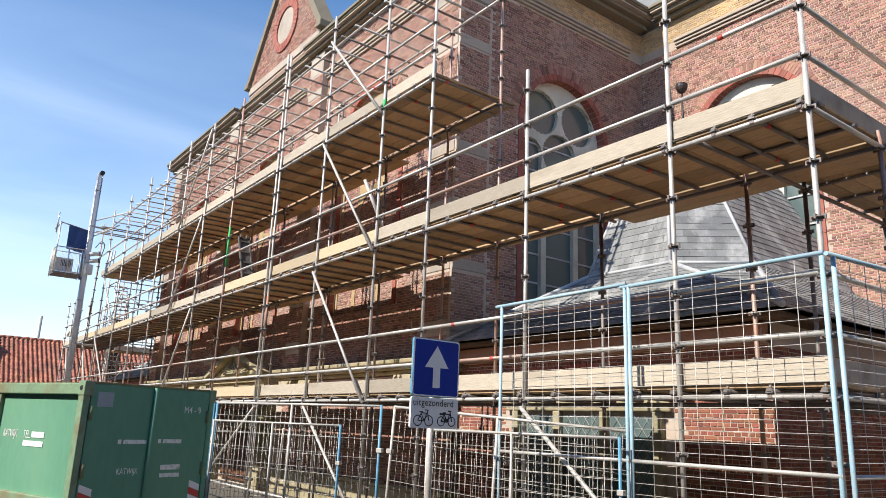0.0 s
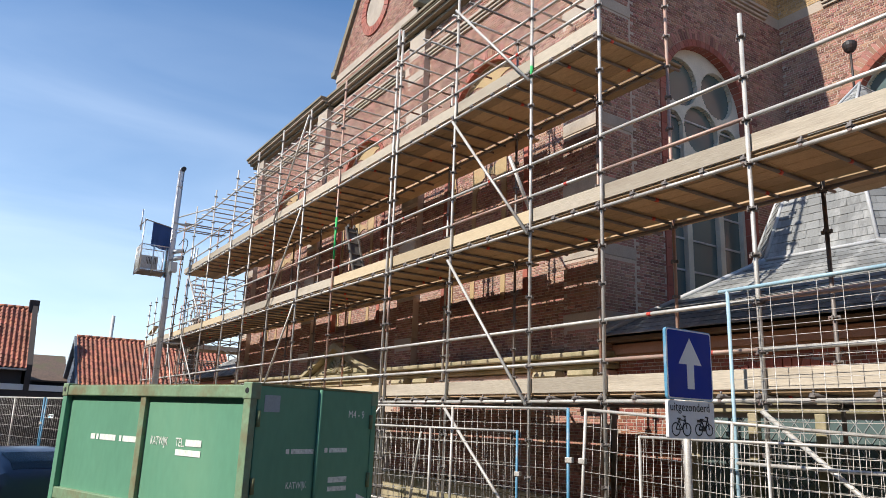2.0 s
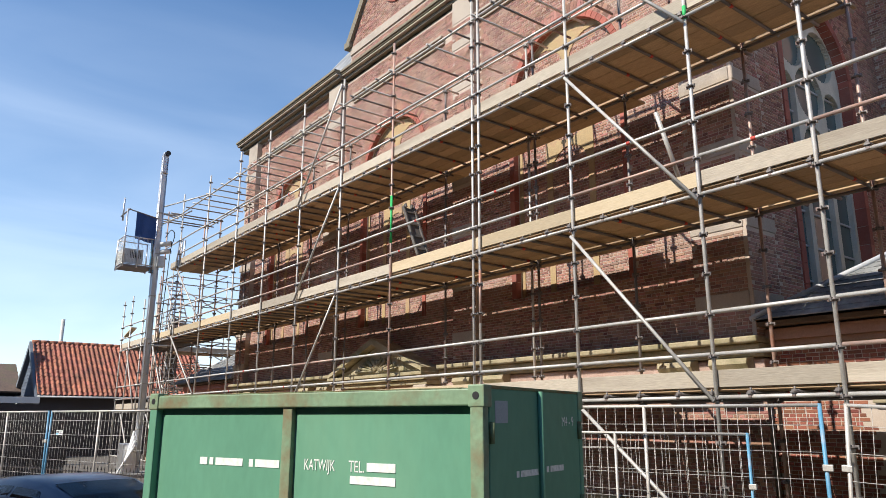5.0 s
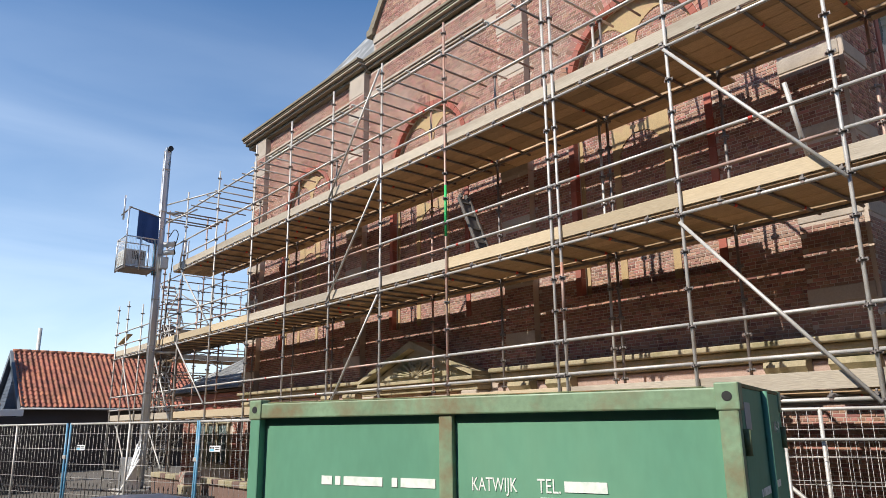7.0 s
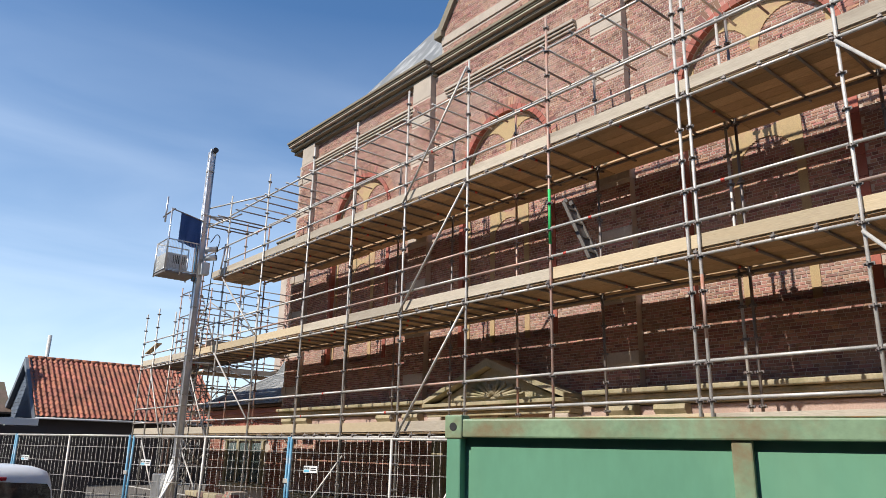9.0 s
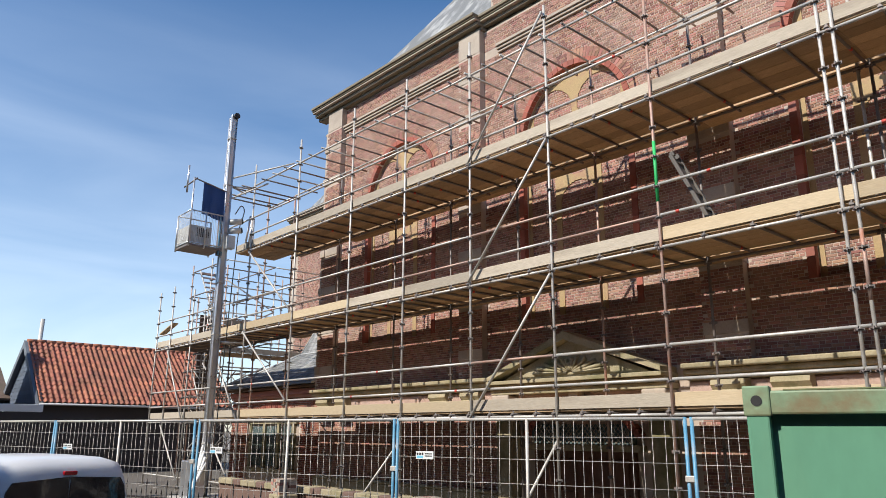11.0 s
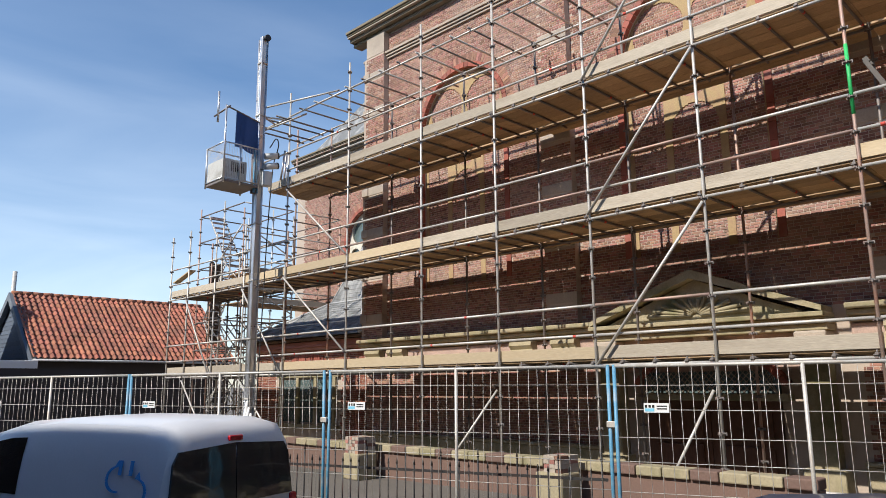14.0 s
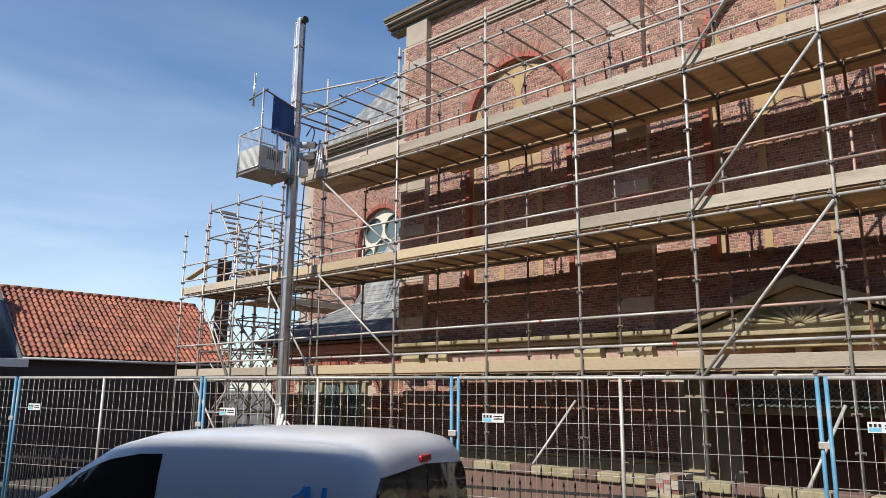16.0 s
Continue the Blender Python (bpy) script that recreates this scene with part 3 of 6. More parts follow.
def lathe(prof, x, y, n=16):
    bm = bmesh.new()
    prev = None
    for r, z in prof:
        ring = [bm.verts.new((x + r * math.cos(i * math.tau / n), y + r * math.sin(i * math.tau / n), z)) for i in range(n)]
        if prev:
            for i in range(n):
                bm.faces.new((prev[i], prev[(i + 1) % n], ring[(i + 1) % n], ring[i]))
        else:
            bm.faces.new(ring[::-1])
        prev = ring
    bm.faces.new(prev)
    return bm


# low annexes with bell-shaped slate roofs
def annex(flip):
    def Y(y):
        return y if not flip else 40.0 - y
    ax, ya, yb = 8.2, 4.5, Y0 - 0.03
    name = "annex_far" if flip else "annex"
    a = thing(name, "low red brick annex with a bell-shaped slate roof", "annex", kind="structure")

    def bx(x0, y0, z0, x1, y1, z1, bevel=0.0):
        q0, q1 = sorted((Y(y0), Y(y1)))
        return boxed(x0, q0, z0, x1, q1, z1, bevel=bevel)
    part("wall", bx(ax, ya, 0, NX - 0.02, yb, 3.2), MORTAR, a)
    part("eaves_board", bx(ax - 0.3, ya - 0.3, 3.13, NX - 0.03, yb, 3.2, 0.01), DARK_BOARD, a)
    # roof: square eaves, broached to an eight-sided bell and a short spire
    e, bk = ax - 0.42, NX - 0.01
    P = {"E1": (e, ya - 0.42, 3.21), "E2": (e, yb, 3.21), "B1": (bk, ya - 0.42, 3.21), "B2": (bk, yb, 3.21),
         "K1": (9.5, 6.75, 4.4), "K2": (9.5, 8.45, 4.4), "K3": (10.4, 5.85, 4.4), "K4": (10.4, 9.35, 4.4), "L3": (bk, 5.85, 4.4), "L4": (bk, 9.35, 4.4),
         "T1": (10.42, 7.4, 6.5), "T2": (10.42, 8.25, 6.5), "T3": (10.95, 6.95, 6.5), "T4": (10.95, 8.7, 6.5), "U3": (bk, 6.95, 6.5), "U4": (bk, 8.7, 6.5),
         "A": (11.8, 7.85, 7.9), "A2": (bk, 7.85, 7.9)}
    P = {k: Vector((x, Y(y), z)) for k, (x, y, z) in P.items()}
    quads = [("E1", "E2", "K1", "K2"), ("E1", "E1", "K3", "K1"), ("E2", "E2", "K2", "K4"), ("E1", "B1", "K3", "L3"), ("E2", "B2", "K4", "L4"),
             ("K1", "K2", "T1", "T2"), ("K3", "K1", "T3", "T1"), ("K2", "K4", "T2", "T4"), ("K3", "L3", "T3", "U3"), ("K4", "L4", "T4", "U4"),
             ("T1", "T2", "A", "A"), ("T3", "T1", "A", "A"), ("T2", "T4", "A", "A"), ("T3", "U3", "A", "A2"), ("T4", "U4", "A", "A2")]
    bm = bmesh.new()
    bv = {k: bm.verts.new(v) for k, v in P.items()}
    for q in quads:
        ring = []
        for k in (q[0], q[1], q[3], q[2]):
            if bv[k] not in ring:
                ring.append(bv[k])
        bm.faces.new(ring)
    part("roof_deck", bm, SLATE, a)
    vs, fs = [], []
    rng = random.Random(5)

    def slope(p00, p01, p10, p11):
        h = ((p10 + p11) / 2 - (p00 + p01) / 2).length
        rows = max(1, round(h / 0.15))
        nrm = (p01 - p00).cross(p10 - p00)
        if nrm.length < 1e-4:
            nrm = (p11 - p00).cross(p10 - p00)
        nrm.normalize()
        if nrm.z < 0:
            nrm = -nrm
        for r in range(rows):
            f0, f1 = r / rows, min(1.0, (r + 1.25) / rows)
            a0, b0 = p00.lerp(p10, f0), p01.lerp(p11, f0)
            a1, b1 = p00.lerp(p10, f1), p01.lerp(p11, f1)
            n = max(1, round(max((b0 - a0).length, (b1 - a1).length) / 0.21))
            for i in range(-1 if r % 2 else 0, n):
                s0, s1 = (i + (0.5 if r % 2 else 0) + 0.012) / n, (i + (1.5 if r % 2 else 1.0) - 0.012) / n
                s0, s1 = max(0, s0), min(1, s1)
                if s1 - s0 < 0.1 / n:
                    continue
                lift = 0.013 + rng.random() * 0.006
                k = len(vs)
                vs.extend([a0.lerp(b0, s0) + nrm * lift, a0.lerp(b0, s1) + nrm * lift, a1.lerp(b1, s1) + nrm * 0.006, a1.lerp(b1, s0) + nrm * 0.006,
                           a0.lerp(b0, s0) + nrm * (lift - 0.01), a0.lerp(b0, s1) + nrm * (lift - 0.01)])
                fs.extend([(k, k + 1, k + 2, k + 3), (k, k + 4, k + 5, k + 1)])
    for q in quads:
        slope(*(P[k] for k in q))
    me = bpy.data.meshes.new("slates")
    me.from_pydata([tuple(v) for v in vs], [], fs)
    me.materials.append(SLATE)
    ob = new("slates", me)
    ob.parent = a
    tagged(ob, "overlapping grey slates with pale streaks", kind="stuff")
    up = Vector((0, 0, 0.025))
    for k0, k1 in (("E1", "K1"), ("E1", "K3"), ("E2", "K2"), ("E2", "K4"), ("K1", "K2"), ("K1", "K3"), ("K1", "T1"), ("K2", "T2"), ("K3", "T3"), ("K4", "T4"), ("T1", "A"), ("T2", "A")):
        part("lead_hip", rodded(P[k0] + up, P[k1] + up, {"E": 0.042, "K": 0.03, "T": 0.026}[k0[0]], 8), LEAD, a, "pale lead hip flashing")
    # vent finial on the spire
    fx, fy = 11.8, Y(7.95)
    fin = part("finial_pole", rodded((fx, fy, 7.5), (fx, fy, 8.62), 0.022, 8), IRON, a, "dark pole of the roof vent")
    part("vent_bowl", lathe([(0.02, 8.55), (0.06, 8.57), (0.1, 8.62), (0.12, 8.68), (0.12, 8.74), (0.09, 8.77), (0.03, 8.8)], fx, fy), IRON, fin, "black iron vent bowl")
    # windows in threes under a red arch
    M = wall_frame((ax, 0, 0), (0, -1, 0))
    uc = -Y(7.45)
    for k in (-1, 0, 1):
        w = part("window", boxed(uc + k * 0.92 - 0.4, 0.75, -0.1, uc + k * 0.92 + 0.4, 1.98, 0.012, m=M), GLASS_LEAD, a, "leaded glass window with diamond panes")
        bm = bmesh.new()
        for s in (-1, 1):
            for j in range(-8, 9):
                c0 = j * 0.17
                lo, hi = (c0 - 0.62 * 0.75, -0.62), (c0 + 0.62 * 0.75, 0.62)
                pts = []
                for q in range(9):
                    uu, vv = lo[0] + (hi[0] - lo[0]) * q / 8, lo[1] + (hi[1] - lo[1]) * q / 8
                    if abs(uu) <= 0.4:
                        pts.append((uu, vv))
                if len(pts) > 1:
                    rod(bm, M @ Vector((uc + k * 0.92 + s * pts[0][0], 1.365 + pts[0][1], 0.016)), M @ Vector((uc + k * 0.92 + s * pts[-1][0], 1.365 + pts[-1][1], 0.016)), 0.007, 4)
        part("lead_cames", bm, CAMES, w)
    for k in (-1.5, -0.5, 0.5, 1.5):
        part("mullion", boxed(uc + k * 0.92 - 0.07, 0.7, -0.05, uc + k * 0.92 + 0.07, 2.05, 0.09, m=M, bevel=0.015), STONE, a, "sandstone mullion")
    part("window_sill", boxed(uc - 1.6, 0.56, -0.05, uc + 1.6, 0.7, 0.14, m=M, bevel=0.02), STONE, a)
    part("lintel", boxed(uc - 1.6, 2.05, -0.05, uc + 1.6, 2.2, 0.1, m=M, bevel=0.02), STONE, a)
    for i in range(22):
        a0, a1 = radians(55) + radians(70) * i / 22 + 0.003, radians(55) + radians(70) * (i + 1) / 22 - 0.003
        bm = bmesh.new()
        R0, R1, cv = 2.05, 2.3, 0.45
        prism(bm, [(uc + q * math.cos(g), cv + q * math.sin(g)) for q, g in ((R0, a0), (R1, a0), (R1, a1), (R0, a1))], -0.05, 0.04, m=M)
        part("arch_brick", bm, RED_BRICK, a)
    part("corbel_band", boxed(-Y(yb) if not flip else -Y(ya), 2.86, -0.05, -Y(ya) if not flip else -Y(yb), 2.94, 0.07, m=M), BRICK_ONE, a)
    part("corbel_band", boxed(-Y(yb) if not flip else -Y(ya), 2.944, -0.05, -Y(ya) if not flip else -Y(yb), 3.1, 0.12, m=M), BRICK_ONE, a)
    return a


ANNEXES = [(annex(False), False), (annex(True), True)]

# ---- portal ----
portal = thing("portal", "sandstone church portal with a carved pediment and red arch", "portal", kind="structure")
PU = -20.05
part("entablature", moulding_mesh(FRONT, PU - 2.12, PU + 2.12, [(2.6, 2.7, 0.4), (2.704, 2.8, 0.48), (2.804, 2.88, 0.56)]), STONE, portal)
for s in (-1, 1):
    bm = bmesh.new()
    prism(bm, [(PU + s * 2.1, 2.884), (PU + s * 2.1, 2.97), (PU, 3.77), (PU, 3.61)], -0.1, 0.54, m=FRONT)
    part("raking_cornice", bm, STONE, portal)
bm = bmesh.new()
prism(bm, [(PU - 1.84, 2.884), (PU + 1.84, 2.884), (PU, 3.6)], -0.1, 0.34, m=FRONT)
part("tympanum", bm, STONE, portal)
bm = bmesh.new()
for i in range(13):
    a = math.pi * (i + 0.5) / 13
    L = 0.24 + 0.5 * abs(math.cos(a)) ** 1.5 * 1.4
    rod(bm, FRONT @ Vector((PU + 0.09 * math.cos(a), 2.96 + 0.06 * math.sin(a), 0.36)), FRONT @ Vector((PU + L * math.cos(a), 2.96 + min(0.42, L) * math.sin(a) * 0.9, 0.37)), 0.02, 6, 0.045)
part("carved_rays", bm, STONE, portal, "carved leaf relief in the pediment")
for s in (-1, 1):
    u = PU + s * 1.85
    part("pier", boxed(u - 0.2, 0, -0.1, u + 0.2, 2.2, 0.3, m=FRONT, bevel=0.02), STONE, portal)
    part("capital", boxed(u - 0.24, 2.2, -0.1, u + 0.24, 2.596, 0.42, m=FRONT, bevel=0.03), STONE_PALE, portal)
    part("base", boxed(u - 0.3, 0, -0.1, u + 0.3, 0.5, 0.38, m=FRONT, bevel=0.03), STONE, portal)
for i in range(22):
    a0, a1 = radians(35) + radians(110) * i / 22 + 0.005, radians(35) + radians(110) * (i + 1) / 22 - 0.005
    bm = bmesh.new()
    prism(bm, [(PU + q * math.cos(g), 0.82 + q * math.sin(g)) for q, g in ((1.6, a0), (1.71, a0), (1.71, a1), (1.6, a1))], -0.1, 0.2, m=FRONT)
    part("arch_brick", bm, RED_BRICK, portal)
part("keystone", boxed(PU - 0.12, 2.33, -0.05, PU + 0.12, 2.62, 0.3, m=FRONT, bevel=0.03), STONE_PALE, portal)
part("spandrel", boxed(PU - 1.6, 2.0, -0.1, PU + 1.6, 2.596, 0.1, m=FRONT), PINK, portal)
part("fanlight", boxed(PU - 1.2, 1.62, -0.1, PU + 1.2, 2.0, 0.14, m=FRONT), GLASS_LEAD, portal, "leaded fanlight over the doors")
bm = bmesh.new()
for i in range(25):
    for s in (-1, 1):
        u = PU - 1.2 + i * 0.1
        rod(bm, FRONT @ Vector((max(PU - 1.2, min(PU + 1.2, u - s * 0.18)), 1.62, 0.15)), FRONT @ Vector((max(PU - 1.2, min(PU + 1.2, u + s * 0.18)), 2.0, 0.15)), 0.008, 4)
part("lead_cames", bm, STONE_PALE, portal)
part("transom_beam", boxed(PU - 1.4, 1.5, -0.1, PU + 1.4, 1.62, 0.22, m=FRONT, bevel=0.02), STONE, portal)
for s in (0, 1):
    d = part("door", boxed(PU - 1.2 + s * 1.205, 0.1, -0.1, PU - 0.005 + s * 1.205, 1.5, 0.08, m=FRONT, bevel=0.01), DOOR_WOOD, portal, "dark brown panelled door")
    for v in (0.25, 0.85):
        part("panel", boxed(PU - 1.05 + s * 1.205, v, 0.08, PU - 0.15 + s * 1.205, v + 0.5, 0.11, m=FRONT, bevel=0.012), DOOR_WOOD, d)

# ---- scaffolding ----
SX, IX = 5.9, 7.3            # outer and inner row of standards
TUBE = 0.0242
DECKS = (2.1, 4.58, 7.05)
YS = [2.73, 4.14, 6.26, 8.4, 9.84, 11.94, 14.05, 16.8, 18.93, 20.97, 23.07, 25.17, 27.75, 30.39, 32.5, 34.2, 35.95, 37.2]
TOPS = [6.3, 6.4, 6.33, 9.8, 9.8, 9.8, 9.8, 9.75, 9.75, 9.85, 9.8, 9.8, 9.75, 9.75, 6.4, 6.4, 6.75, 6.7]

bm = bmesh.new()
rings = [(0.026, -0.022), (0.03, -0.008), (0.056, -0.005), (0.056, 0.005), (0.03, 0.008), (0.026, 0.022)]
prev = None
for r, z in rings:
    ring = [bm.verts.new((r * math.cos(i * math.tau / 10), r * math.sin(i * math.tau / 10), z)) for i in range(10)]
    if prev:
        for i in range(10):
            bm.faces.new((prev[i], prev[(i + 1) % 10], ring[(i + 1) % 10], ring[i]))
    prev = ring
for a in range(4):
    m = pose(0, 0, 0, 0, 0, 90 * a)
    box(bm, 0.028, -0.008, -0.022, 0.066, 0.008, 0.02, m=m)
rosette_mesh = bpy.data.meshes.new("rosette")
bm.to_mesh(rosette_mesh)
bm.free()
rosette_mesh.materials.append(STEEL_DARK)

tube_meshes = {}


def tube_object(name, length, mat, parent, r=TUBE):
    """A tube along its own z, mesh shared by length."""
    key = (round(length, 2), mat.name, r)
    if key not in tube_meshes:
        bm = bmesh.new()
        rod(bm, (0, 0, 0), (0, 0, round(length, 2)), r, 10)
        me = bpy.data.meshes.new(name)
        bm.to_mesh(me)
        bm.free()
        me.materials.append(mat)
        tube_meshes[key] = me
    ob = new(name, tube_meshes[key])
    ob.parent = parent
    return ob


def tube(name, a, b, parent, mat=STEEL, r=TUBE):
    a, b = Vector(a), Vector(b)
    ob = tube_object(name, (b - a).length, mat, parent, r)
    ob.matrix_basis = Matrix.Translation(a) @ (b - a).to_track_quat("Z", "Y").to_matrix().to_4x4()
    return ob


rng = random.Random(11)


def tape(at, along, parent, mat=RED_TAPE, length=0.06, r=TUBE + 0.002):
    d = Vector(along).normalized() * length / 2
    return part("tape_mark", rodded(Vector(at) - d, Vector(at) + d, r, 10), mat, parent, "painted tube mark")


def standard(parent, x, y, top, z0=0.05, mat=None, first=0.1):
    s = tube("standard", (x, y, z0), (x, y, top), parent, mat or (STEEL_WORN if rng.random() < 0.25 else STEEL))
    z = first
    while z < top - 0.05:
        o = new("rosette", rosette_mesh)
        o.parent = s
        o.matrix_basis = Matrix.Translation((0, 0, z - z0)) @ pose(0, 0, 0, 0, 0, rng.uniform(-8, 8))
        z += 0.495
    part("base_plate", boxed(-0.075, -0.075, -0.05, 0.075, 0.075, -0.04), STEEL, s)
    return s


board_meshes = {}


def board(name, a, b, mat, parent):
    """A plank from corner a to corner b (axis-aligned), mesh shared by size."""
    size = tuple(round(q - p, 3) for p, q in zip(a, b))
    key = (size, mat.name)
    if key not in board_meshes:
        bm = boxed(0, 0, 0, *size, bevel=0.004)
        me = bpy.data.meshes.new(name)
        bm.to_mesh(me)
        bm.free()
        me.materials.append(mat)
        board_meshes[key] = me
    ob = new(name, board_meshes[key])
    ob.parent = parent
    ob.matrix_basis = Matrix.Translation(a) @ pose(0, 0, rng.uniform(0, 0.004), 0, 0, 0)
    return ob


clip_mesh_bm = bmesh.new()
box(clip_mesh_bm, -0.03, -0.02, -0.035, 0.03, 0.02, 0.035)
rod(clip_mesh_bm, (0.0, 0, 0.03), (0.0, 0, 0.075), 0.012, 6)
box(clip_mesh_bm, -0.045, -0.03, 0.005, 0.045, 0.03, 0.02)
clip_mesh = bpy.data.meshes.new("coupler")
clip_mesh_bm.to_mesh(clip_mesh)
clip_mesh_bm.free()
clip_mesh.materials.append(STEEL_DARK)


def coupler(at, parent):
    o = new("coupler", clip_mesh)
    o.parent = parent
    o.matrix_basis = Matrix.Translation(at) @ pose(0, 0, 0, 0, 0, rng.uniform(-15, 15))
    return o


def bay(parent, y0, y1, z, x0, x1, toe, rails=(0.5, 1.0), inner=True, deck=True, inside_plank=True, wide=0.225):
    """One bay of one lift: ledgers, transoms, deck boards, toe board and guard rails."""
    g = 0.03
    tube("ledger", (x0, y0 + g, z), (x0, y1 - g, z), parent, STEEL)
    if inner:
        # inner ledger in the darker steel: shade under the deck put into colour
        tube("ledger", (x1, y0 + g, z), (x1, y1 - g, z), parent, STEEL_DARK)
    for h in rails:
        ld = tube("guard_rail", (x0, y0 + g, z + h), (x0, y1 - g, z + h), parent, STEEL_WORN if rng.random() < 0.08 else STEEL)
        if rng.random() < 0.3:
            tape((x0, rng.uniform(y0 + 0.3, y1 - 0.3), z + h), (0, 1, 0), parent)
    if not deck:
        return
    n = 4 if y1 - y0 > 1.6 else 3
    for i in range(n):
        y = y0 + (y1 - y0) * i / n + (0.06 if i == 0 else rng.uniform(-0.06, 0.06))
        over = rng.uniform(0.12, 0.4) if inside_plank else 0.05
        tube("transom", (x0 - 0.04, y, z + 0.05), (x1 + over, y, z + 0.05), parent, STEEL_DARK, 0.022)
        coupler((x0, y, z + 0.025), parent)
        if rng.random() < 0.45:
            tape((rng.uniform(x0 + 0.2, x1 - 0.1), y, z + 0.05), (1, 0, 0), parent, r=0.0245)
    x = x0 + 0.06
    zb = z + 0.076
    count = int((x1 - 0.03 - x) / (wide + 0.008))
    step = (x1 - 0.016 - x) / count
    for i in range(count):
        board("deck_board", (x, y0 + 0.004, zb), (x + step - 0.006, y1 - 0.004, zb + 0.036), BOARD, parent)
        x += step
    if inside_plank:
        board("deck_board", (x1 + 0.044, y0 + 0.004, zb), (x1 + 0.345, y1 - 0.004, zb + 0.036), BOARD, parent)
        near = rng.choice((0.0, 0.0, 0.0, 0.09))
        if y0 > 10 and y1 < 30:
            board("deck_board", (x1 + 0.349, y0 + 0.004, zb), (x1 + 0.568 - near, y1 - 0.004, zb + 0.036), BOARD, parent)
    if toe:
        board("toe_board", (x0 + 0.03, y0 + 0.003, zb + 0.037), (x0 + 0.062, y1 - 0.003, zb + 0.037 + 0.2), toe, parent)


scaffold = thing("scaffold", "galvanised tube scaffolding with timber decks along the church front", "scaffolding")
corner_scaffold = thing("corner_scaffold", "galvanised tube scaffolding with timber decks round the annex", "scaffolding")
far_scaffold = thing("far_scaffold", "galvanised tube scaffolding beside the far annex", "scaffolding")


def owner(i):
    return corner_scaffold if i < 3 else scaffold if i < 14 else far_scaffold


# standards
for i, (y, top) in enumerate(zip(YS, TOPS)):
    p = owner(i)
    mat = STEEL_WORN if i in (7,) else STEEL
    standard(p, SX, y, top, mat=mat)
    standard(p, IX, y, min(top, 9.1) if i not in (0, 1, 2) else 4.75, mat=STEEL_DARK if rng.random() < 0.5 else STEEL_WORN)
standard(scaffold, SX, 14.22, 9.9)
standard(scaffold, IX, 14.22, 9.1)
# painted lengths on standards
for y, z0, z1, mt in ((16.8, 5.3, 6.3, GREEN_TAPE), (14.05, 3.4, 4.3, RED_TAPE), (9.84, 7.0, 7.2, GREEN_TAPE)):
    part("paint_band", rodded((SX, y, z0), (SX, y, z1), TUBE + 0.0015, 10), mt if mt is not RED_TAPE else STEEL_WORN, scaffold, "painted length of tube")

# lifts
for i, (y0, y1) in enumerate(zip(YS, YS[1:])):
    p = owner(i) if i != 2 else corner_scaffold
    for k, z in enumerate(DECKS):
        if k == 2 and not (3 <= i < 13):
            continue
        new_wood = (k == 1 and i in (4, 5, 6)) or (k == 1 and i in (11, 12, 13)) or (k == 0 and i in (9, 10, 11, 12, 6))
        toe = TOE_NEW if new_wood else TOE_OLD
        bay(p, y0, y1, z, SX, IX, toe, rails=(0.5, 1.0), inside_plank=not (k == 1 and i < 2))
    # top lift of bare tubes
    if 3 <= i < 13:
        for x in (SX, IX):
            tube("ledger", (x, y0 + 0.03, 9.07), (x, y1 - 0.03, 9.07), p)
        n = 4
        for j in range(n):
            y = y0 + (y1 - y0) * (j + 0.1) / n
            tube("transom", (SX - 0.1, y, 9.115), (IX + rng.uniform(0.3, 0.6), y, 9.115), p, STEEL_DARK if j % 2 else STEEL, 0.022)

# diagonal braces on the outer face
BR = SX - 0.06
for a, b in (((9.84, 6.95), (11.94, 9.2)), ((11.94, 6.98), (9.84, 4.5)), ((11.94, 4.45), (9.84, 2.05)), ((11.94, 2.05), (9.84, 0.3)),
             ((18.93, 9.6), (20.97, 7.1)), ((18.93, 7.0), (20.97, 4.65)), ((18.93, 4.5), (20.97, 2.05)),
             ((30.39, 7.0), (27.75, 4.9)), ((30.39, 4.6), (27.75, 2.6)), ((32.5, 4.5), (30.39, 2.1)), ((32.5, 2.0), (30.39, 0.3)),
             ((35.95, 4.5), (34.2, 2.1)), ((35.95, 2.0), (34.2, 0.3)), ((4.14, 0.3), (6.26, 2.0)), ((14.05, 2.0), (16.8, 0.3))):
    tube("brace", (BR, a[0], a[1]), (BR, b[0], b[1]), scaffold if 8 < a[0] < 31 else far_scaffold if a[0] > 31 else corner_scaffold)
# inner braces and raking struts
for (a, b) in (((6.2, 13.5, 0.2), (5.8, 12.5, 1.6)), ((5.5, 19.7, 0.2), (6.1, 19.1, 1.7)), ((5.5, 24.2, 0.2), (6.2, 23.4, 1.7))):
    tube("strut", a, b, scaffold)
tagged(part("leaning_pole", rodded((6.62, 10.46, 4.7), (5.945, 10.42, 5.9), 0.03, 10), STEEL), "pale metal pole leaning on the guard rail of the deck", "pole")
panel = thing("leaning_deck_panel", "dull grey metal scaffold deck panel leaning on the middle deck", "deck panel")
PM = Matrix.Translation((6.06, 16.0, 4.71)) @ pose(0, 0, 0, -25, 0, 0)
for x in (0.0, 0.26):
    part("side_beam", boxed(x, -0.03, 0, x + 0.04, 0.03, 1.5, m=PM, bevel=0.006), PANEL_GREY, panel)
part("sheet", boxed(0.041, 0.005, 0.02, 0.259, 0.02, 1.48, m=PM), PANEL_GREY, panel)
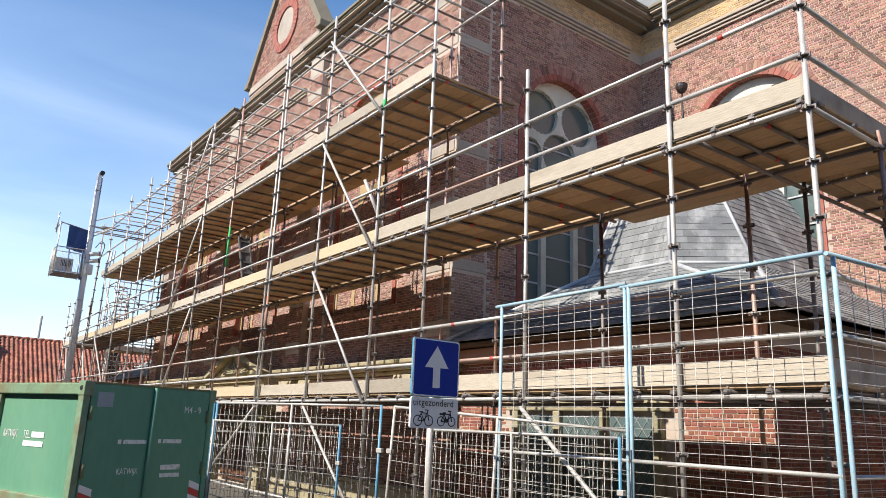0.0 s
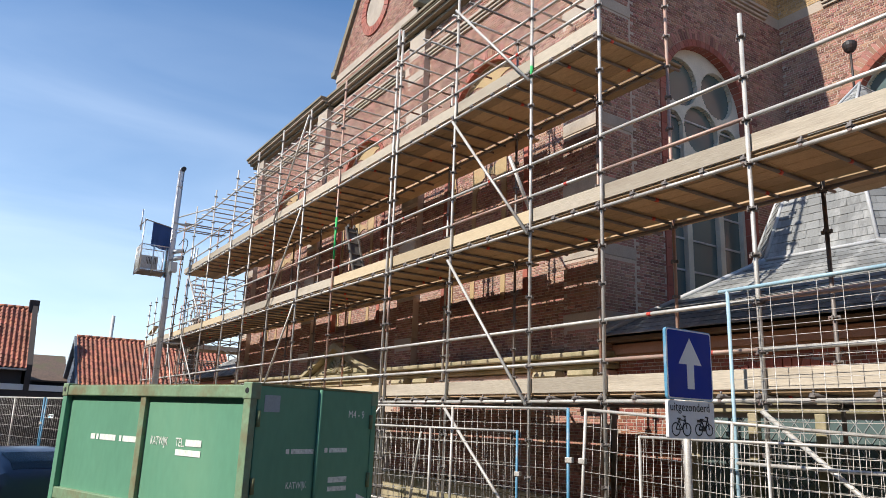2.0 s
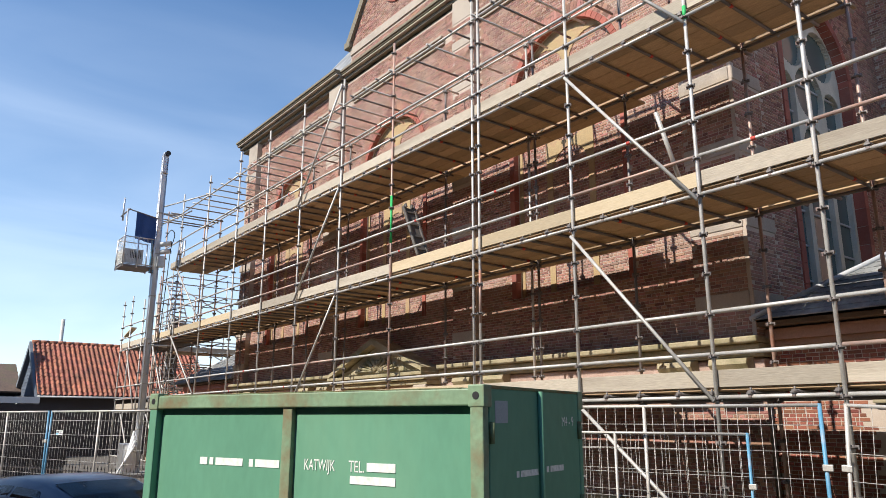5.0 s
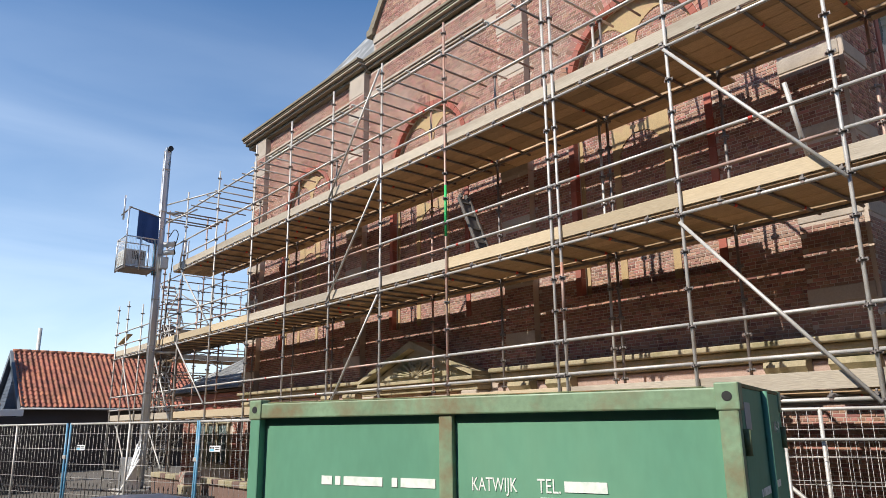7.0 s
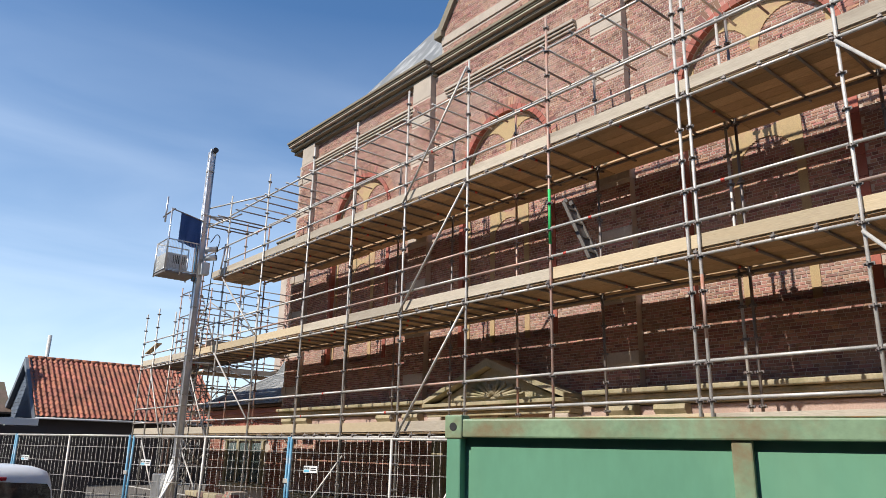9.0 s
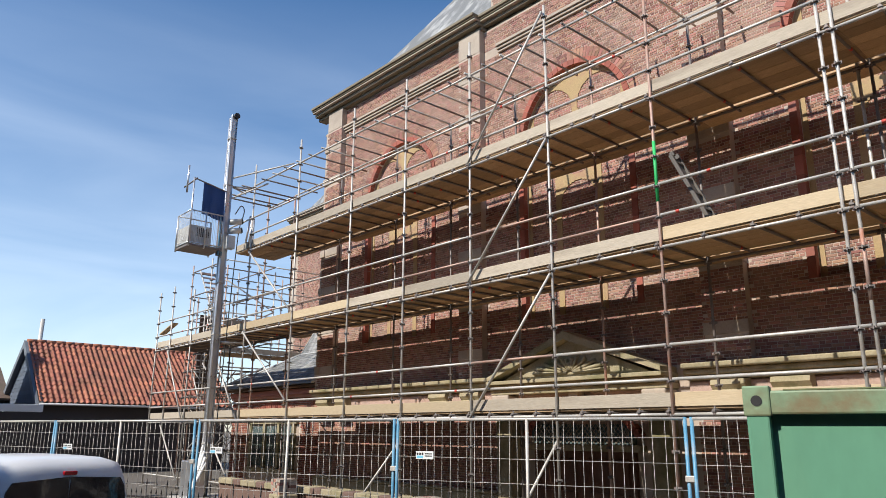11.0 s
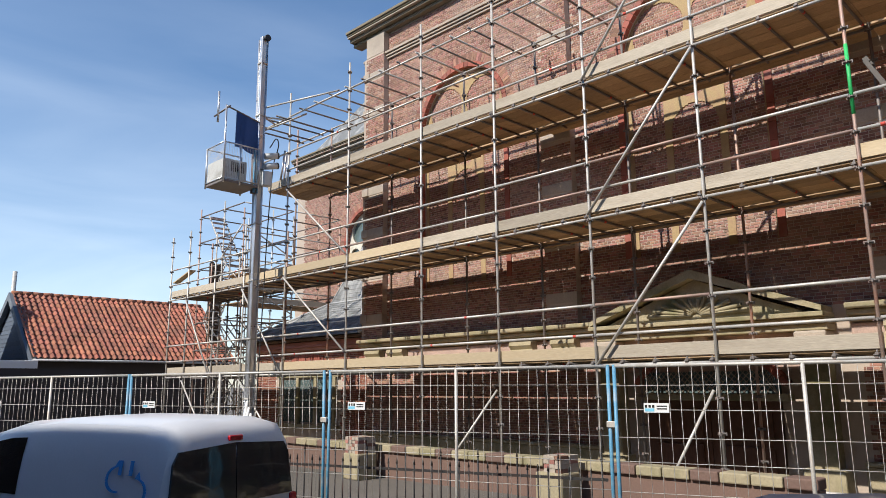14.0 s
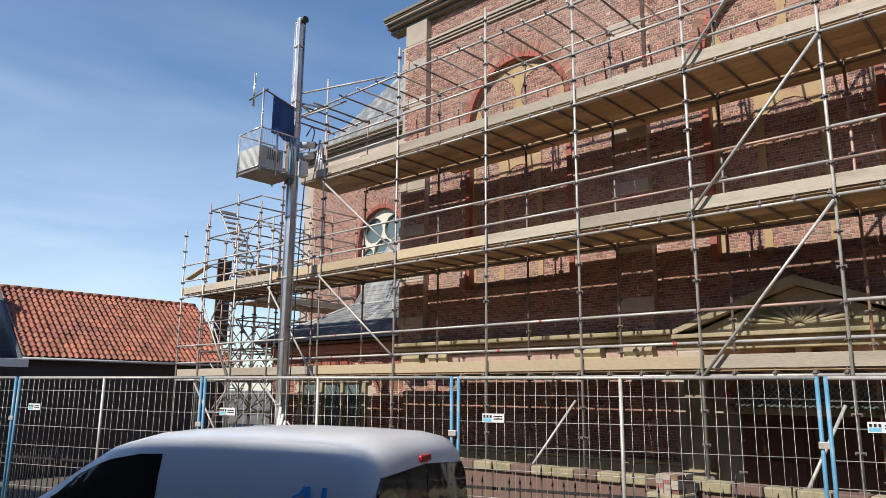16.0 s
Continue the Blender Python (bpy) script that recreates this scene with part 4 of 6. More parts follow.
for k in range(5):
    part("crossbar", boxed(0.041, -0.02, 0.1 + k * 0.31, 0.259, 0.004, 0.14 + k * 0.31, m=PM), PANEL_GREY, panel)
for x in (0.05, 0.2):
    part("hook", boxed(x, -0.05, 1.47, x + 0.04, 0.02, 1.56, m=PM, bevel=0.006), PANEL_GREY, panel)
# base ledgers near the ground
for i, (y0, y1) in enumerate(zip(YS, YS[1:])):
    tube("ledger", (SX, y0 + 0.03, 0.4), (SX, y1 - 0.03, 0.4), owner(i))

# return of the corner scaffold along the annex side
for y, top in ((2.73, 6.3),):
    for x in (8.0, 10.1, 12.2):
        standard(corner_scaffold, x, y, 6.2)
        standard(corner_scaffold, x, y + 1.1, 4.75, mat=STEEL_DARK)
for xa, xb in ((SX, 8.0), (8.0, 10.1), (10.1, 12.2)):
    for z in (2.1, 4.58):
        for h in (0, 0.5, 1.0):
            tube("guard_rail" if h else "ledger", (xa + 0.03, 2.73, z + h), (xb - 0.03, 2.73, z + h), corner_scaffold)
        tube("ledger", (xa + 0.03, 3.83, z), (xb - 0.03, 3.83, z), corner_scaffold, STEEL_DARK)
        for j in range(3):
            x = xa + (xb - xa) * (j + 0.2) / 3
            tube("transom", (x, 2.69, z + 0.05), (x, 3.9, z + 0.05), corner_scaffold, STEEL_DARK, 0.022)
        if xa > SX:
            for j in range(5):
                board("deck_board", (xa + 0.01, 2.78 + j * 0.215, z + 0.076), (xb - 0.01, 2.98 + j * 0.215, z + 0.112), BOARD, corner_scaffold)
        board("toe_board", (xa + 0.02, 2.76, z + 0.113), (xb - 0.02, 2.792, z + 0.313), TOE_OLD, corner_scaffold)
# extra deck depth over the annex eaves
for j in range(3):
    board("deck_board", (7.32 + j * 0.23, 2.75, 4.656), (7.54 + j * 0.23, 6.25, 4.692), BOARD, corner_scaffold)

# ---- building fence ----
FD = Vector((-3.27, 10.05, 0)).normalized()
FYAW = math.degrees(math.atan2(FD.y, FD.x))
fence_proto, fence_count = [], []


def fence_panel(m, posts=(BLUE, BLUE), length=3.42, height=2.0, parent_name="fence_panel", tagpos=None, label="galvanised mesh fence panel with blue end post on concrete feet"):
    """A mesh fence panel along its own x, base at z = 0."""
    e = new(parent_name)
    e.empty_display_size = 0.1
    e.matrix_world = m
    tagged(e, label, "fence panel", "building fence")
    if not fence_proto:
        rng2 = random.Random(3)
        for a, b in (((0, 0, 0.1), (0, 0, 1.97)), ((0, 0, 0), (length, 0, 0))):
            bm = bmesh.new()
            rod(bm, a, b, 0.0034 if b[0] else 0.0024, 4)
            me = bpy.data.meshes.new("wire")
            bm.to_mesh(me)
            bm.free()
            me.materials.append(STEEL)
            fence_proto.append(me)
        bm = bmesh.new()
        rod(bm, (0, 0, 0.0), (0, 0, 2.0), 0.019, 10)
        for mt in (BLUE, STEEL):
            me = bpy.data.meshes.new("post")
            bm.to_mesh(me)
            me.materials.append(mt)
            fence_proto.append(me)
        bm.free()
        bm = bmesh.new()
        rod(bm, (0, 0, 1.985), (length, 0, 1.985), 0.0175, 8)
        me = bpy.data.meshes.new("top_rail")
        bm.to_mesh(me)
        bm.free()
        me.materials.append(STEEL)
        fence_proto.append(me)
    vert, hor, post_b, post_s, rail = fence_proto
    rw = random.Random(len(fence_count))
    fence_count.append(e)
    nx = 32
    for i in range(1, nx):
        o = new("wire", vert)
        o.parent = e
        o.matrix_basis = pose(length * i / nx + rw.uniform(-0.006, 0.006), 0.012, 0, 0, rw.uniform(-0.35, 0.35), 0)
    for z in (0.25, 0.5, 0.78, 1.05, 1.3, 1.55, 1.8):
        o = new("wire", hor)
        o.parent = e
        o.matrix_basis = pose(0, 0, z, 0, rw.uniform(-0.25, 0.25), 0)
    for nm, z in (("top_rail", 0.0), ("bottom_rail", -1.87)):
        o = new(nm, rail)
        o.parent = e
        o.location = (0, 0, z)
    for x, mt in ((0.0, posts[0]), (length, posts[1]), (length / 2, STEEL)):
        o = new("post", post_b if mt is BLUE else post_s)
        o.parent = e
        o.location = (x, 0, 0)
    part("clamp", boxed(-0.06, -0.03, 1.38, 0.03, 0.03, 1.44, bevel=0.006), STEEL, e)
    part("concrete_foot", boxed(-0.15, -0.35, -0.0, 0.12, 0.35, 0.12, bevel=0.03), STONE_PALE, e)
    if tagpos is not None:
        lab = part("name_plate", boxed(tagpos, 0.016, 1.53, tagpos + 0.24, 0.022, 1.62), SIGN_WHITE, e, "small white plate with a blue mark")
        part("mark", boxed(tagpos + 0.14, 0.0225, 1.54, tagpos + 0.23, 0.0235, 1.57), SIGN_BLUE_PALE, lab)
        for r in range(2):
            part("text_bar", boxed(tagpos + 0.02, 0.0225, 1.585 - r * 0.025, tagpos + 0.115, 0.0235, 1.597 - r * 0.025), BLACK, lab)
        bar_mesh((1, 1, 1), 0.042, (tagpos + 0.228, 0.0235, 1.577), lab, BLACK, (90, 0, 180), "name_bar", width=0.09)
    return e


def bar_mesh(lengths, size, at, parent, mat, rot, name="lettering_bar", width=0.3):
    """Plain bars in place of a name: one bar a word, spaced as the words were."""
    bm = bmesh.new()
    unit = width / (sum(lengths) + 0.6 * (len(lengths) - 1))
    x = 0.0
    for k in lengths:
        box(bm, x, 0.0, -0.0008, x + k * unit, size * 0.62, 0.0008)
        x += (k + 0.6) * unit
    me = bpy.data.meshes.new(name)
    bm.to_mesh(me)
    bm.free()
    me.materials.append(mat)
    o = new(name, me)
    o.parent = parent
    o.matrix_basis = pose(*at, *rot)
    return o


def text_mesh(body, size, at, parent, mat, rot, name="lettering", stretch=1.0, spacing=1.0, width=0.0):
    c = bpy.data.curves.new(name, "FONT")
    c.body, c.size, c.extrude, c.resolution_u = body, size, 0.0008, 3
    c.space_character = spacing
    tmp = bpy.data.objects.new("tmp", c)
    scene.collection.objects.link(tmp)
    me = bpy.data.meshes.new_from_object(tmp.evaluated_get(bpy.context.evaluated_depsgraph_get()))
    bpy.data.objects.remove(tmp)
    me.materials.clear()
    me.materials.append(mat)
    if width:
        xs = [v.co.x for v in me.vertices]
        stretch = width / (max(xs) - min(xs))
    o = new(name, me)
    o.parent = parent
    o.matrix_basis = pose(*at, *rot) @ Matrix.Diagonal((stretch, 1, 1, 1))
    return o


PALE_BLUE = material("worn_pale_blue", (0.3, 0.46, 0.55), 0.5, vary=0.15, scale=5, stain=(0.45, 0.46, 0.46), stain_amount=0.6, stain_scale=6)
SIGN_BLUE_PALE = material("pale_blue", (0.2, 0.55, 0.75), 0.5)
base = Vector((2.03, 18.34, 0))
for k in range(-3, 7):
    p = base + FD * (3.49 * k)
    lean = [0.6, -0.8, 0.4, -0.3, 0.7][k % 5]
    fence_panel(Matrix.Translation(p) @ pose(0, 0, 0, lean, 0, FYAW + [0.3, -0.5, 0.2, -0.2, 0.4][k % 5]), tagpos=2.9 if k in (-1, 0, 1, 2, 3) else None)
# slumped panel and upright panels at the corner
p0 = base + FD * (3.49 * -3)
fence_panel(Matrix.Translation((5.34, 8.3, 0)) @ pose(0, 0, 0, 0, 3.5, -78), posts=(STEEL, STEEL))


for at, turn, lbl in (((5.02, 9.0, 0), FYAW, "low mesh fence panel with a blue end post"), ((5.6, 4.62, 0), 96, "low mesh fence panel with a blue end post before the annex")):
    low_panel = fence_panel(Matrix.Translation(at) @ pose(0, 0, 0, 0, 0, turn) @ Matrix.Diagonal((0.8, 1, 0.86, 1)), posts=(BLUE, STEEL), label=lbl)


def upright_panel(a, b, label):
    """A mesh panel stood on its short side, its wires lying level."""
    a, b = Vector(a), Vector(b)
    L = (b - a).length
    e = new("upright_fence_panel")
    e.empty_display_size = 0.1
    e.matrix_world = Matrix.Translation(a) @ pose(0, 0, 0, 0, 0, math.degrees(math.atan2((b - a).y, (b - a).x)))
    tagged(e, label, "fence panel", "upright fence panels")
    H = 3.2
    for nm, x, mt in (("post", 0, PALE_BLUE), ("post", L - 0.02, PALE_BLUE)):
        part(nm, rodded((x, 0, 0), (x, 0, H), 0.019, 10), mt, e)
    part("top_rail", rodded((-0.1, 0, H), (L, 0, H + 0.03), 0.02, 10), PALE_BLUE, e, "pale blue painted tube")
    part("middle_rail", rodded((0, 0, 1.5), (L, 0, 1.5), 0.019, 10), STEEL, e)
    for i in range(1, 32):
        part("wire", rodded((0, 0.012, H * i / 32), (L, 0.012, H * i / 32 + 0.008), 0.0033, 4), STEEL, e)
    for i in range(1, 8):
        part("wire", rodded((L * i / 8, 0, 0.05), (L * i / 8, 0, H), 0.0033, 4), STEEL, e)


upright_panel((5.74, 6.5, 0), (5.76, 4.63, 0), "mesh fence panel stood on end with blue rail")
upright_panel((5.76, 4.6, 0), (5.78, 2.66, 0), "mesh fence panel stood on end with blue rail")
upright_panel((5.8, 2.6, 0), (7.75, 2.5, 0), "mesh fence panel stood on end round the corner")
upright_panel((7.8, 2.5, 0), (9.7, 2.42, 0), "mesh fence panel stood on end round the corner")

# ---- rubbish container ----
con = thing("skip_container", "green steel rubbish container with white lettering and rust", "container", (1.76, 9.21, 0), 18.5)
CL, CW, CH = 4.1, 1.83, 2.1       # own y runs along the street, own x away from it
part("floor_frame", boxed(0.04, 0.05, 0.12, CW - 0.04, CL - 0.05, 0.26, bevel=0.01), GREEN, con)
for y in (0.5, CL - 0.5):
    part("roller", rodded((0.15, y, 0.11), (CW - 0.15, y, 0.11), 0.1, 14), RUST, con)
part("side_panel", boxed(0.07, 0.12, 0.26, 0.085, CL - 0.12, CH - 0.13), GREEN, con)
part("side_panel", boxed(CW - 0.085, 0.12, 0.26, CW - 0.07, CL - 0.12, CH - 0.13), GREEN, con)
part("front_panel", boxed(0.08, CL - 0.08, 0.26, CW - 0.08, CL - 0.06, CH - 0.13), GREEN, con)
for x in (0.0, CW - 0.11):
    part("top_rail", boxed(x, 0.03, CH - 0.15, x + 0.11, CL - 0.03, CH - 0.02, bevel=0.012), GREEN_WORN, con)
    part("bottom_rail", boxed(x, 0.05, 0.14, x + 0.11, CL - 0.05, 0.32, bevel=0.012), GREEN, con)
    for y in (0.0, CL - 0.12):
        part("corner_post", boxed(x - 0.004 + (0.04 if x else 0), y, 0.1, x + (0.114 if x else 0.08), y + 0.12, CH, bevel=0.012), GREEN_WORN if x == 0.0 and y == 0.0 else GREEN, con)
        cast = part("corner_casting", boxed(x - 0.012 + (0.03 if x else 0), y - 0.012, CH - 0.16, x + (0.126 if x else 0.11), y + 0.132, CH + 0.008, bevel=0.01), GREEN_WORN, con, "worn corner casting with a lifting hole")
        hx = x - 0.013 if x == 0.0 else x + 0.127
        part("lifting_hole", rodded((hx - 0.002, y + 0.06, CH - 0.075), (hx + 0.002, y + 0.06, CH - 0.075), 0.03, 14), BLACK, cast)
    part("rib", boxed(x + 0.02, CL / 2 - 0.03, 0.3, x + 0.1, CL / 2 + 0.09, CH - 0.14, bevel=0.01), GREEN_WORN, con)
for x in (0.0, CW - 0.11):
    part("lower_rail", boxed(x + 0.004, 0.1, 0.64, x + 0.106, CL - 0.1, 0.78, bevel=0.012), GREEN_WORN, con)
part("front_rail", boxed(0.1, CL - 0.12, CH - 0.15, CW - 0.1, CL - 0.02, CH - 0.02, bevel=0.012), GREEN, con)
part("worn_edge", boxed(0.005, 0.2, CH - 0.0195, 0.105, CL - 0.2, CH - 0.012), RUST, con, "rusty rubbed top edge")
leaves = []
for k in (0, 1):
    x0 = 0.08 + k * (CW - 0.16) / 2
    d = part("end_door", boxed(x0 + 0.006, 0.0, 0.2, x0 + (CW - 0.16) / 2 - 0.006, 0.05, CH - 0.02, bevel=0.01), GREEN, con, "dark green end door in shade")
    for z in (0.5, 1.1, 1.75):
        part("hinge", rodded((0.1 + k * (CW - 0.2), -0.015, z - 0.08), (0.1 + k * (CW - 0.2), -0.015, z + 0.08), 0.022, 8), RUST, d)
    leaves.append(d)
part("top_edge", boxed(0.06, -0.004, CH - 0.02, CW - 0.06, 0.06, CH + 0.005, bevel=0.004), RUST, con, "rusty top edge of the doors")
part("lock_bar", rodded((CW / 2, -0.02, 0.2), (CW / 2, -0.02, CH - 0.02), 0.022, 10), GREEN, con)
FADED = material("faded_lettering", (0.75, 0.78, 0.75), 0.7, vary=0.2, scale=20, stain=(0.12, 0.25, 0.17), stain_amount=0.7, stain_scale=14)
SIDE = (90, 0, -90)      # lettering on the street side
zt = 1.42
for words, y, w in (((2, 1, 7), 3.31, 0.62), ((1, 6), 2.6, 0.4)):
    bar_mesh(words, 0.11, (0.066, y, 1.415), con, LETTERING, SIDE, width=w)
for body, y, w in (("KATWIJK", 1.89, 0.36), ("TEL.", 1.37, 0.17)):
    text_mesh(body, 0.135, (0.066, y, 1.415), con, LETTERING, SIDE, width=w)
part("number_bar", boxed(0.064, 0.87, 1.425, 0.0665, 1.17, 1.495), LETTERING, con, "painted number")
part("number_bar", boxed(0.064, 0.87, 1.32, 0.0665, 1.35, 1.385), LETTERING, con, "painted number")
END = (90, 0, 0)
bar_mesh((1, 7), 0.08, (0.5, -0.002, 1.4), leaves[0], FADED, END, width=0.38)
text_mesh("KATWIJK", 0.1, (0.53, -0.002, 1.05), leaves[0], FADED, END, width=0.28)
bar_mesh((1, 6), 0.08, (1.04, -0.002, 1.41), leaves[1], FADED, END, width=0.34)
text_mesh("M4 - 9", 0.12, (1.37, -0.002, 1.79), leaves[1], FADED, END, width=0.25)
part("number_bar", boxed(1.12, -0.003, 1.09, 1.4, -0.0005, 1.15), FADED, leaves[1], "faded painted number")
part("number_bar", boxed(1.12, -0.003, 1.0, 1.4, -0.0005, 1.05), FADED, leaves[1], "faded painted number")
part("sticker", boxed(0.17, -0.004, 1.82, 0.37, -0.001, 1.99), material("pale_sticker", (0.3, 0.36, 0.4), 0.5), leaves[0], "pale grey sticker")
for k, x in enumerate((0.1, CW - 0.26)):
    for j in range(4):
        bm = bmesh.new()
        z0 = 0.62 + j * 0.085
        prism(bm, [(x, z0), (x + 0.16, z0 - 0.06), (x + 0.16, z0 + 0.02), (x, z0 + 0.08)], 0.001, 0.004, m=Matrix(((1, 0, 0, 0), (0, 0, -1, 0), (0, 1, 0, 0), (0, 0, 0, 1))))
        part("warning_stripe", bm, (RED_TAPE, SIGN_WHITE)[j % 2], leaves[k], "red and white warning mark")
part("rubble", boxed(0.12, 0.1, 0.27, CW - 0.12, CL - 0.14, 1.2, bevel=0.05), GROUND, con)

# ---- one-way sign ----
sign = thing("traffic_sign", "blue one-way street sign with a white arrow on a grey pole", "road sign", (4.36, 5.95, 0), 1)
part("pole", rodded((0, 0.03, 0), (0, 0.03, 2.6), 0.03, 14), STEEL, sign)
part("cap", rodded((0, 0.03, 2.6), (0, 0.03, 2.625), 0.033, 14), BLACK, sign)


def rounded_plate(w, h, r, y0, y1, zc, n=5):
    pts = []
    for cx, cz, a in ((w / 2 - r, h / 2 - r, 0), (-w / 2 + r, h / 2 - r, 90), (-w / 2 + r, -h / 2 + r, 180), (w / 2 - r, -h / 2 + r, 270)):
        pts += [(cx + r * math.cos(radians(a + 90 * i / n)), cz + r * math.sin(radians(a + 90 * i / n))) for i in range(n + 1)]
    bm = bmesh.new()
    prism(bm, pts, y0, y1, m=Matrix(((1, 0, 0, 0), (0, 0, -1, 0), (0, 1, 0, zc), (0, 0, 0, 1))))
    return bm


plate = part("blue_plate", rounded_plate(0.59, 0.58, 0.03, 0.0, 0.028, 2.325), BLUE, sign, "bright blue folded edge")
part("white_border", rounded_plate(0.578, 0.568, 0.028, 0.0285, 0.03, 2.325), SIGN_WHITE, plate)
part("blue_face", rounded_plate(0.556, 0.546, 0.022, 0.0305, 0.0315, 2.325), SIGN_BLUE, plate)
bm = bmesh.new()
prism(bm, [(-0.045, -0.2), (0.045, -0.2), (0.045, 0.0), (0.15, 0.0), (0.0, 0.22), (-0.15, 0.0), (-0.045, 0.0)], 0.032, 0.0335, m=Matrix(((1, 0, 0, 0), (0, 0, -1, 0), (0, 1, 0, 2.325), (0, 0, 0, 1))))
part("arrow", bm, SIGN_WHITE, plate, "white arrow pointing up")
sub = part("under_plate", rounded_plate(0.59, 0.3, 0.02, 0.0, 0.028, 1.877), SIGN_WHITE, sign, "white plate with black writing and cycle signs")
text_mesh("uitgezonderd", 0.098, (-0.275, -0.031, 1.945), sub, BLACK, (90, 0, 0), "writing", stretch=0.93, spacing=1.05)


def cycle(cx, cz, parent, name, moped):
    bm = bmesh.new()

    def ring(x, z, r, t):
        pts = [(x + r * math.cos(i * math.tau / 20), z + r * math.sin(i * math.tau / 20)) for i in range(21)]
        for (xa, za), (xb, zb) in zip(pts, pts[1:]):
            rod(bm, (xa, -0.0295, za), (xb, -0.0295, zb), t, 4)
    r = 0.05 if not moped else 0.045
    ring(cx - 0.068, cz, r, 0.005)
    ring(cx + 0.068, cz, r, 0.005)
    for a, b in (((-0.068, 0), (-0.03, 0.07)), ((-0.03, 0.07), (0.01, 0.0)), ((-0.068, 0), (0.01, 0.0)), ((0.01, 0), (0.045, 0.08)), ((0.045, 0.1), (0.068, 0)), ((-0.05, 0.085), (-0.01, 0.085)), ((0.02, 0.105), (0.06, 0.1)), ((-0.03, 0.075), (0.045, 0.07))):
        rod(bm, (cx + a[0], -0.0295, cz + a[1]), (cx + b[0], -0.0295, cz + b[1]), 0.006 if moped else 0.0045, 4)
    if moped:
        box(bm, cx - 0.03, -0.031, cz - 0.01, cx + 0.03, -0.029, cz + 0.03)
        box(bm, cx - 0.09, -0.031, cz + 0.06, cx - 0.02, -0.029, cz + 0.08)
    part(name, bm, BLACK, parent)


cycle(-0.14, 1.8, sub, "bicycle_mark", False)
cycle(0.15, 1.8, sub, "moped_mark", True)
for z in (2.15, 2.5, 1.9):
    part("pole_clamp", boxed(-0.04, -0.004, z - 0.02, 0.04, 0.07, z + 0.02, bevel=0.004), STEEL, sign)


# ---- vehicles ----
def loft(bm, sections):
    """sections: lists of points with the same count, joined one to the next, ends closed."""
    rings = [[bm.verts.new(p) for p in s] for s in sections]
    k = len(rings[0])
    for r0, r1 in zip(rings, rings[1:]):
        for i in range(k - 1):
            bm.faces.new((r0[i], r0[i + 1], r1[i + 1], r1[i]))
        bm.faces.new((r0[-1], r0[0], r1[0], r1[-1]))
    bm.faces.new(rings[0])
    bm.faces.new(rings[-1][::-1])
    bmesh.ops.recalc_face_normals(bm, faces=bm.faces)


def car_section(y, half, belt, roof, tuck, floor=0.22):
    """A body cross-section at length y: floor, side, belt line, tucked-in roof with rounded shoulders."""
    h = roof - belt
    side = [(half * 0.94, floor), (half, floor + 0.18), (half, belt - 0.1), (half * 0.985, belt)]
    if h > 0.05:
        side += [(half - tuck * 0.5, belt + h * 0.45), (half - tuck, belt + h * 0.8), (half - tuck - 0.06, belt + h * 0.93), (half - tuck - 0.2, belt + h * 0.985), (0.25, roof)]
    else:
        side += [(half * 0.93, belt + h * 0.2), (half * 0.85, belt + h * 0.5), (half * 0.7, belt + h * 0.8), (half * 0.5, belt + h * 0.95), (0.2, roof)]
    pts = [(x, y, z) for x, z in side]
    return pts + [(-x, yy, z) for x, yy, z in reversed(pts)]


def wheel(parent, x, y, r=0.31, s=1):
    bm = bmesh.new()
    prev = None
    for rr, dx in ((r * 0.62, -0.09), (r * 0.95, -0.09), (r, -0.06), (r, 0.06), (r * 0.95, 0.09), (r * 0.62, 0.09)):
        ring = [bm.verts.new((x + dx, y + rr * math.cos(i * math.tau / 24), r + rr * math.sin(i * math.tau / 24))) for i in range(24)]
        if prev:
            for i in range(24):
                bm.faces.new((prev[i], prev[(i + 1) % 24], ring[(i + 1) % 24], ring[i]))
        prev = ring
    w = part("tyre", bm, RUBBER, parent)
    part("rim", rodded((x - 0.05, y, r), (x + 0.08 * s, y, r), r * 0.62, 20), ALU, w)


def section_at(rows, y):
    for r0, r1 in zip(rows, rows[1:]):
        if r0[0] <= y <= r1[0]:
            f = (y - r0[0]) / (r1[0] - r0[0])
            return [p + (q - p) * f for p, q in zip(r0, r1)]
    return list(rows[-1])


def side_glass(rows, s, low, high, n=8, out=0.012, top=0.78):
    """Curved side glass that follows the body; low and high: where it starts and ends at its foot and its head."""
    bm = bmesh.new()
    cols = []
    for i in range(n + 1):
        col = []
        for f in (0.06, 0.3, 0.55, top):
            g = (f - 0.06) / (top - 0.06)
            ya, yb = low[0] + (high[0] - low[0]) * g, low[1] + (high[1] - low[1]) * g
            y = ya + (yb - ya) * i / n
            _, half, belt, roof, tuck = section_at(rows, y)
            h = roof - belt
            x = half * 0.985 - (half * 0.985 - half + tuck * 0.5) * f / 0.45 if f < 0.45 else half - tuck * 0.5 - tuck * 0.5 * (f - 0.45) / 0.35
            col.append(bm.verts.new((s * (x + out), y, belt + h * f)))
        cols.append(col)
    for c0, c1 in zip(cols, cols[1:]):
        for j in range(3):
            bm.faces.new((c0[j], c0[j + 1], c1[j + 1], c1[j]))
    bmesh.ops.solidify(bm, geom=bm.faces[:], thickness=0.006)
    return bm


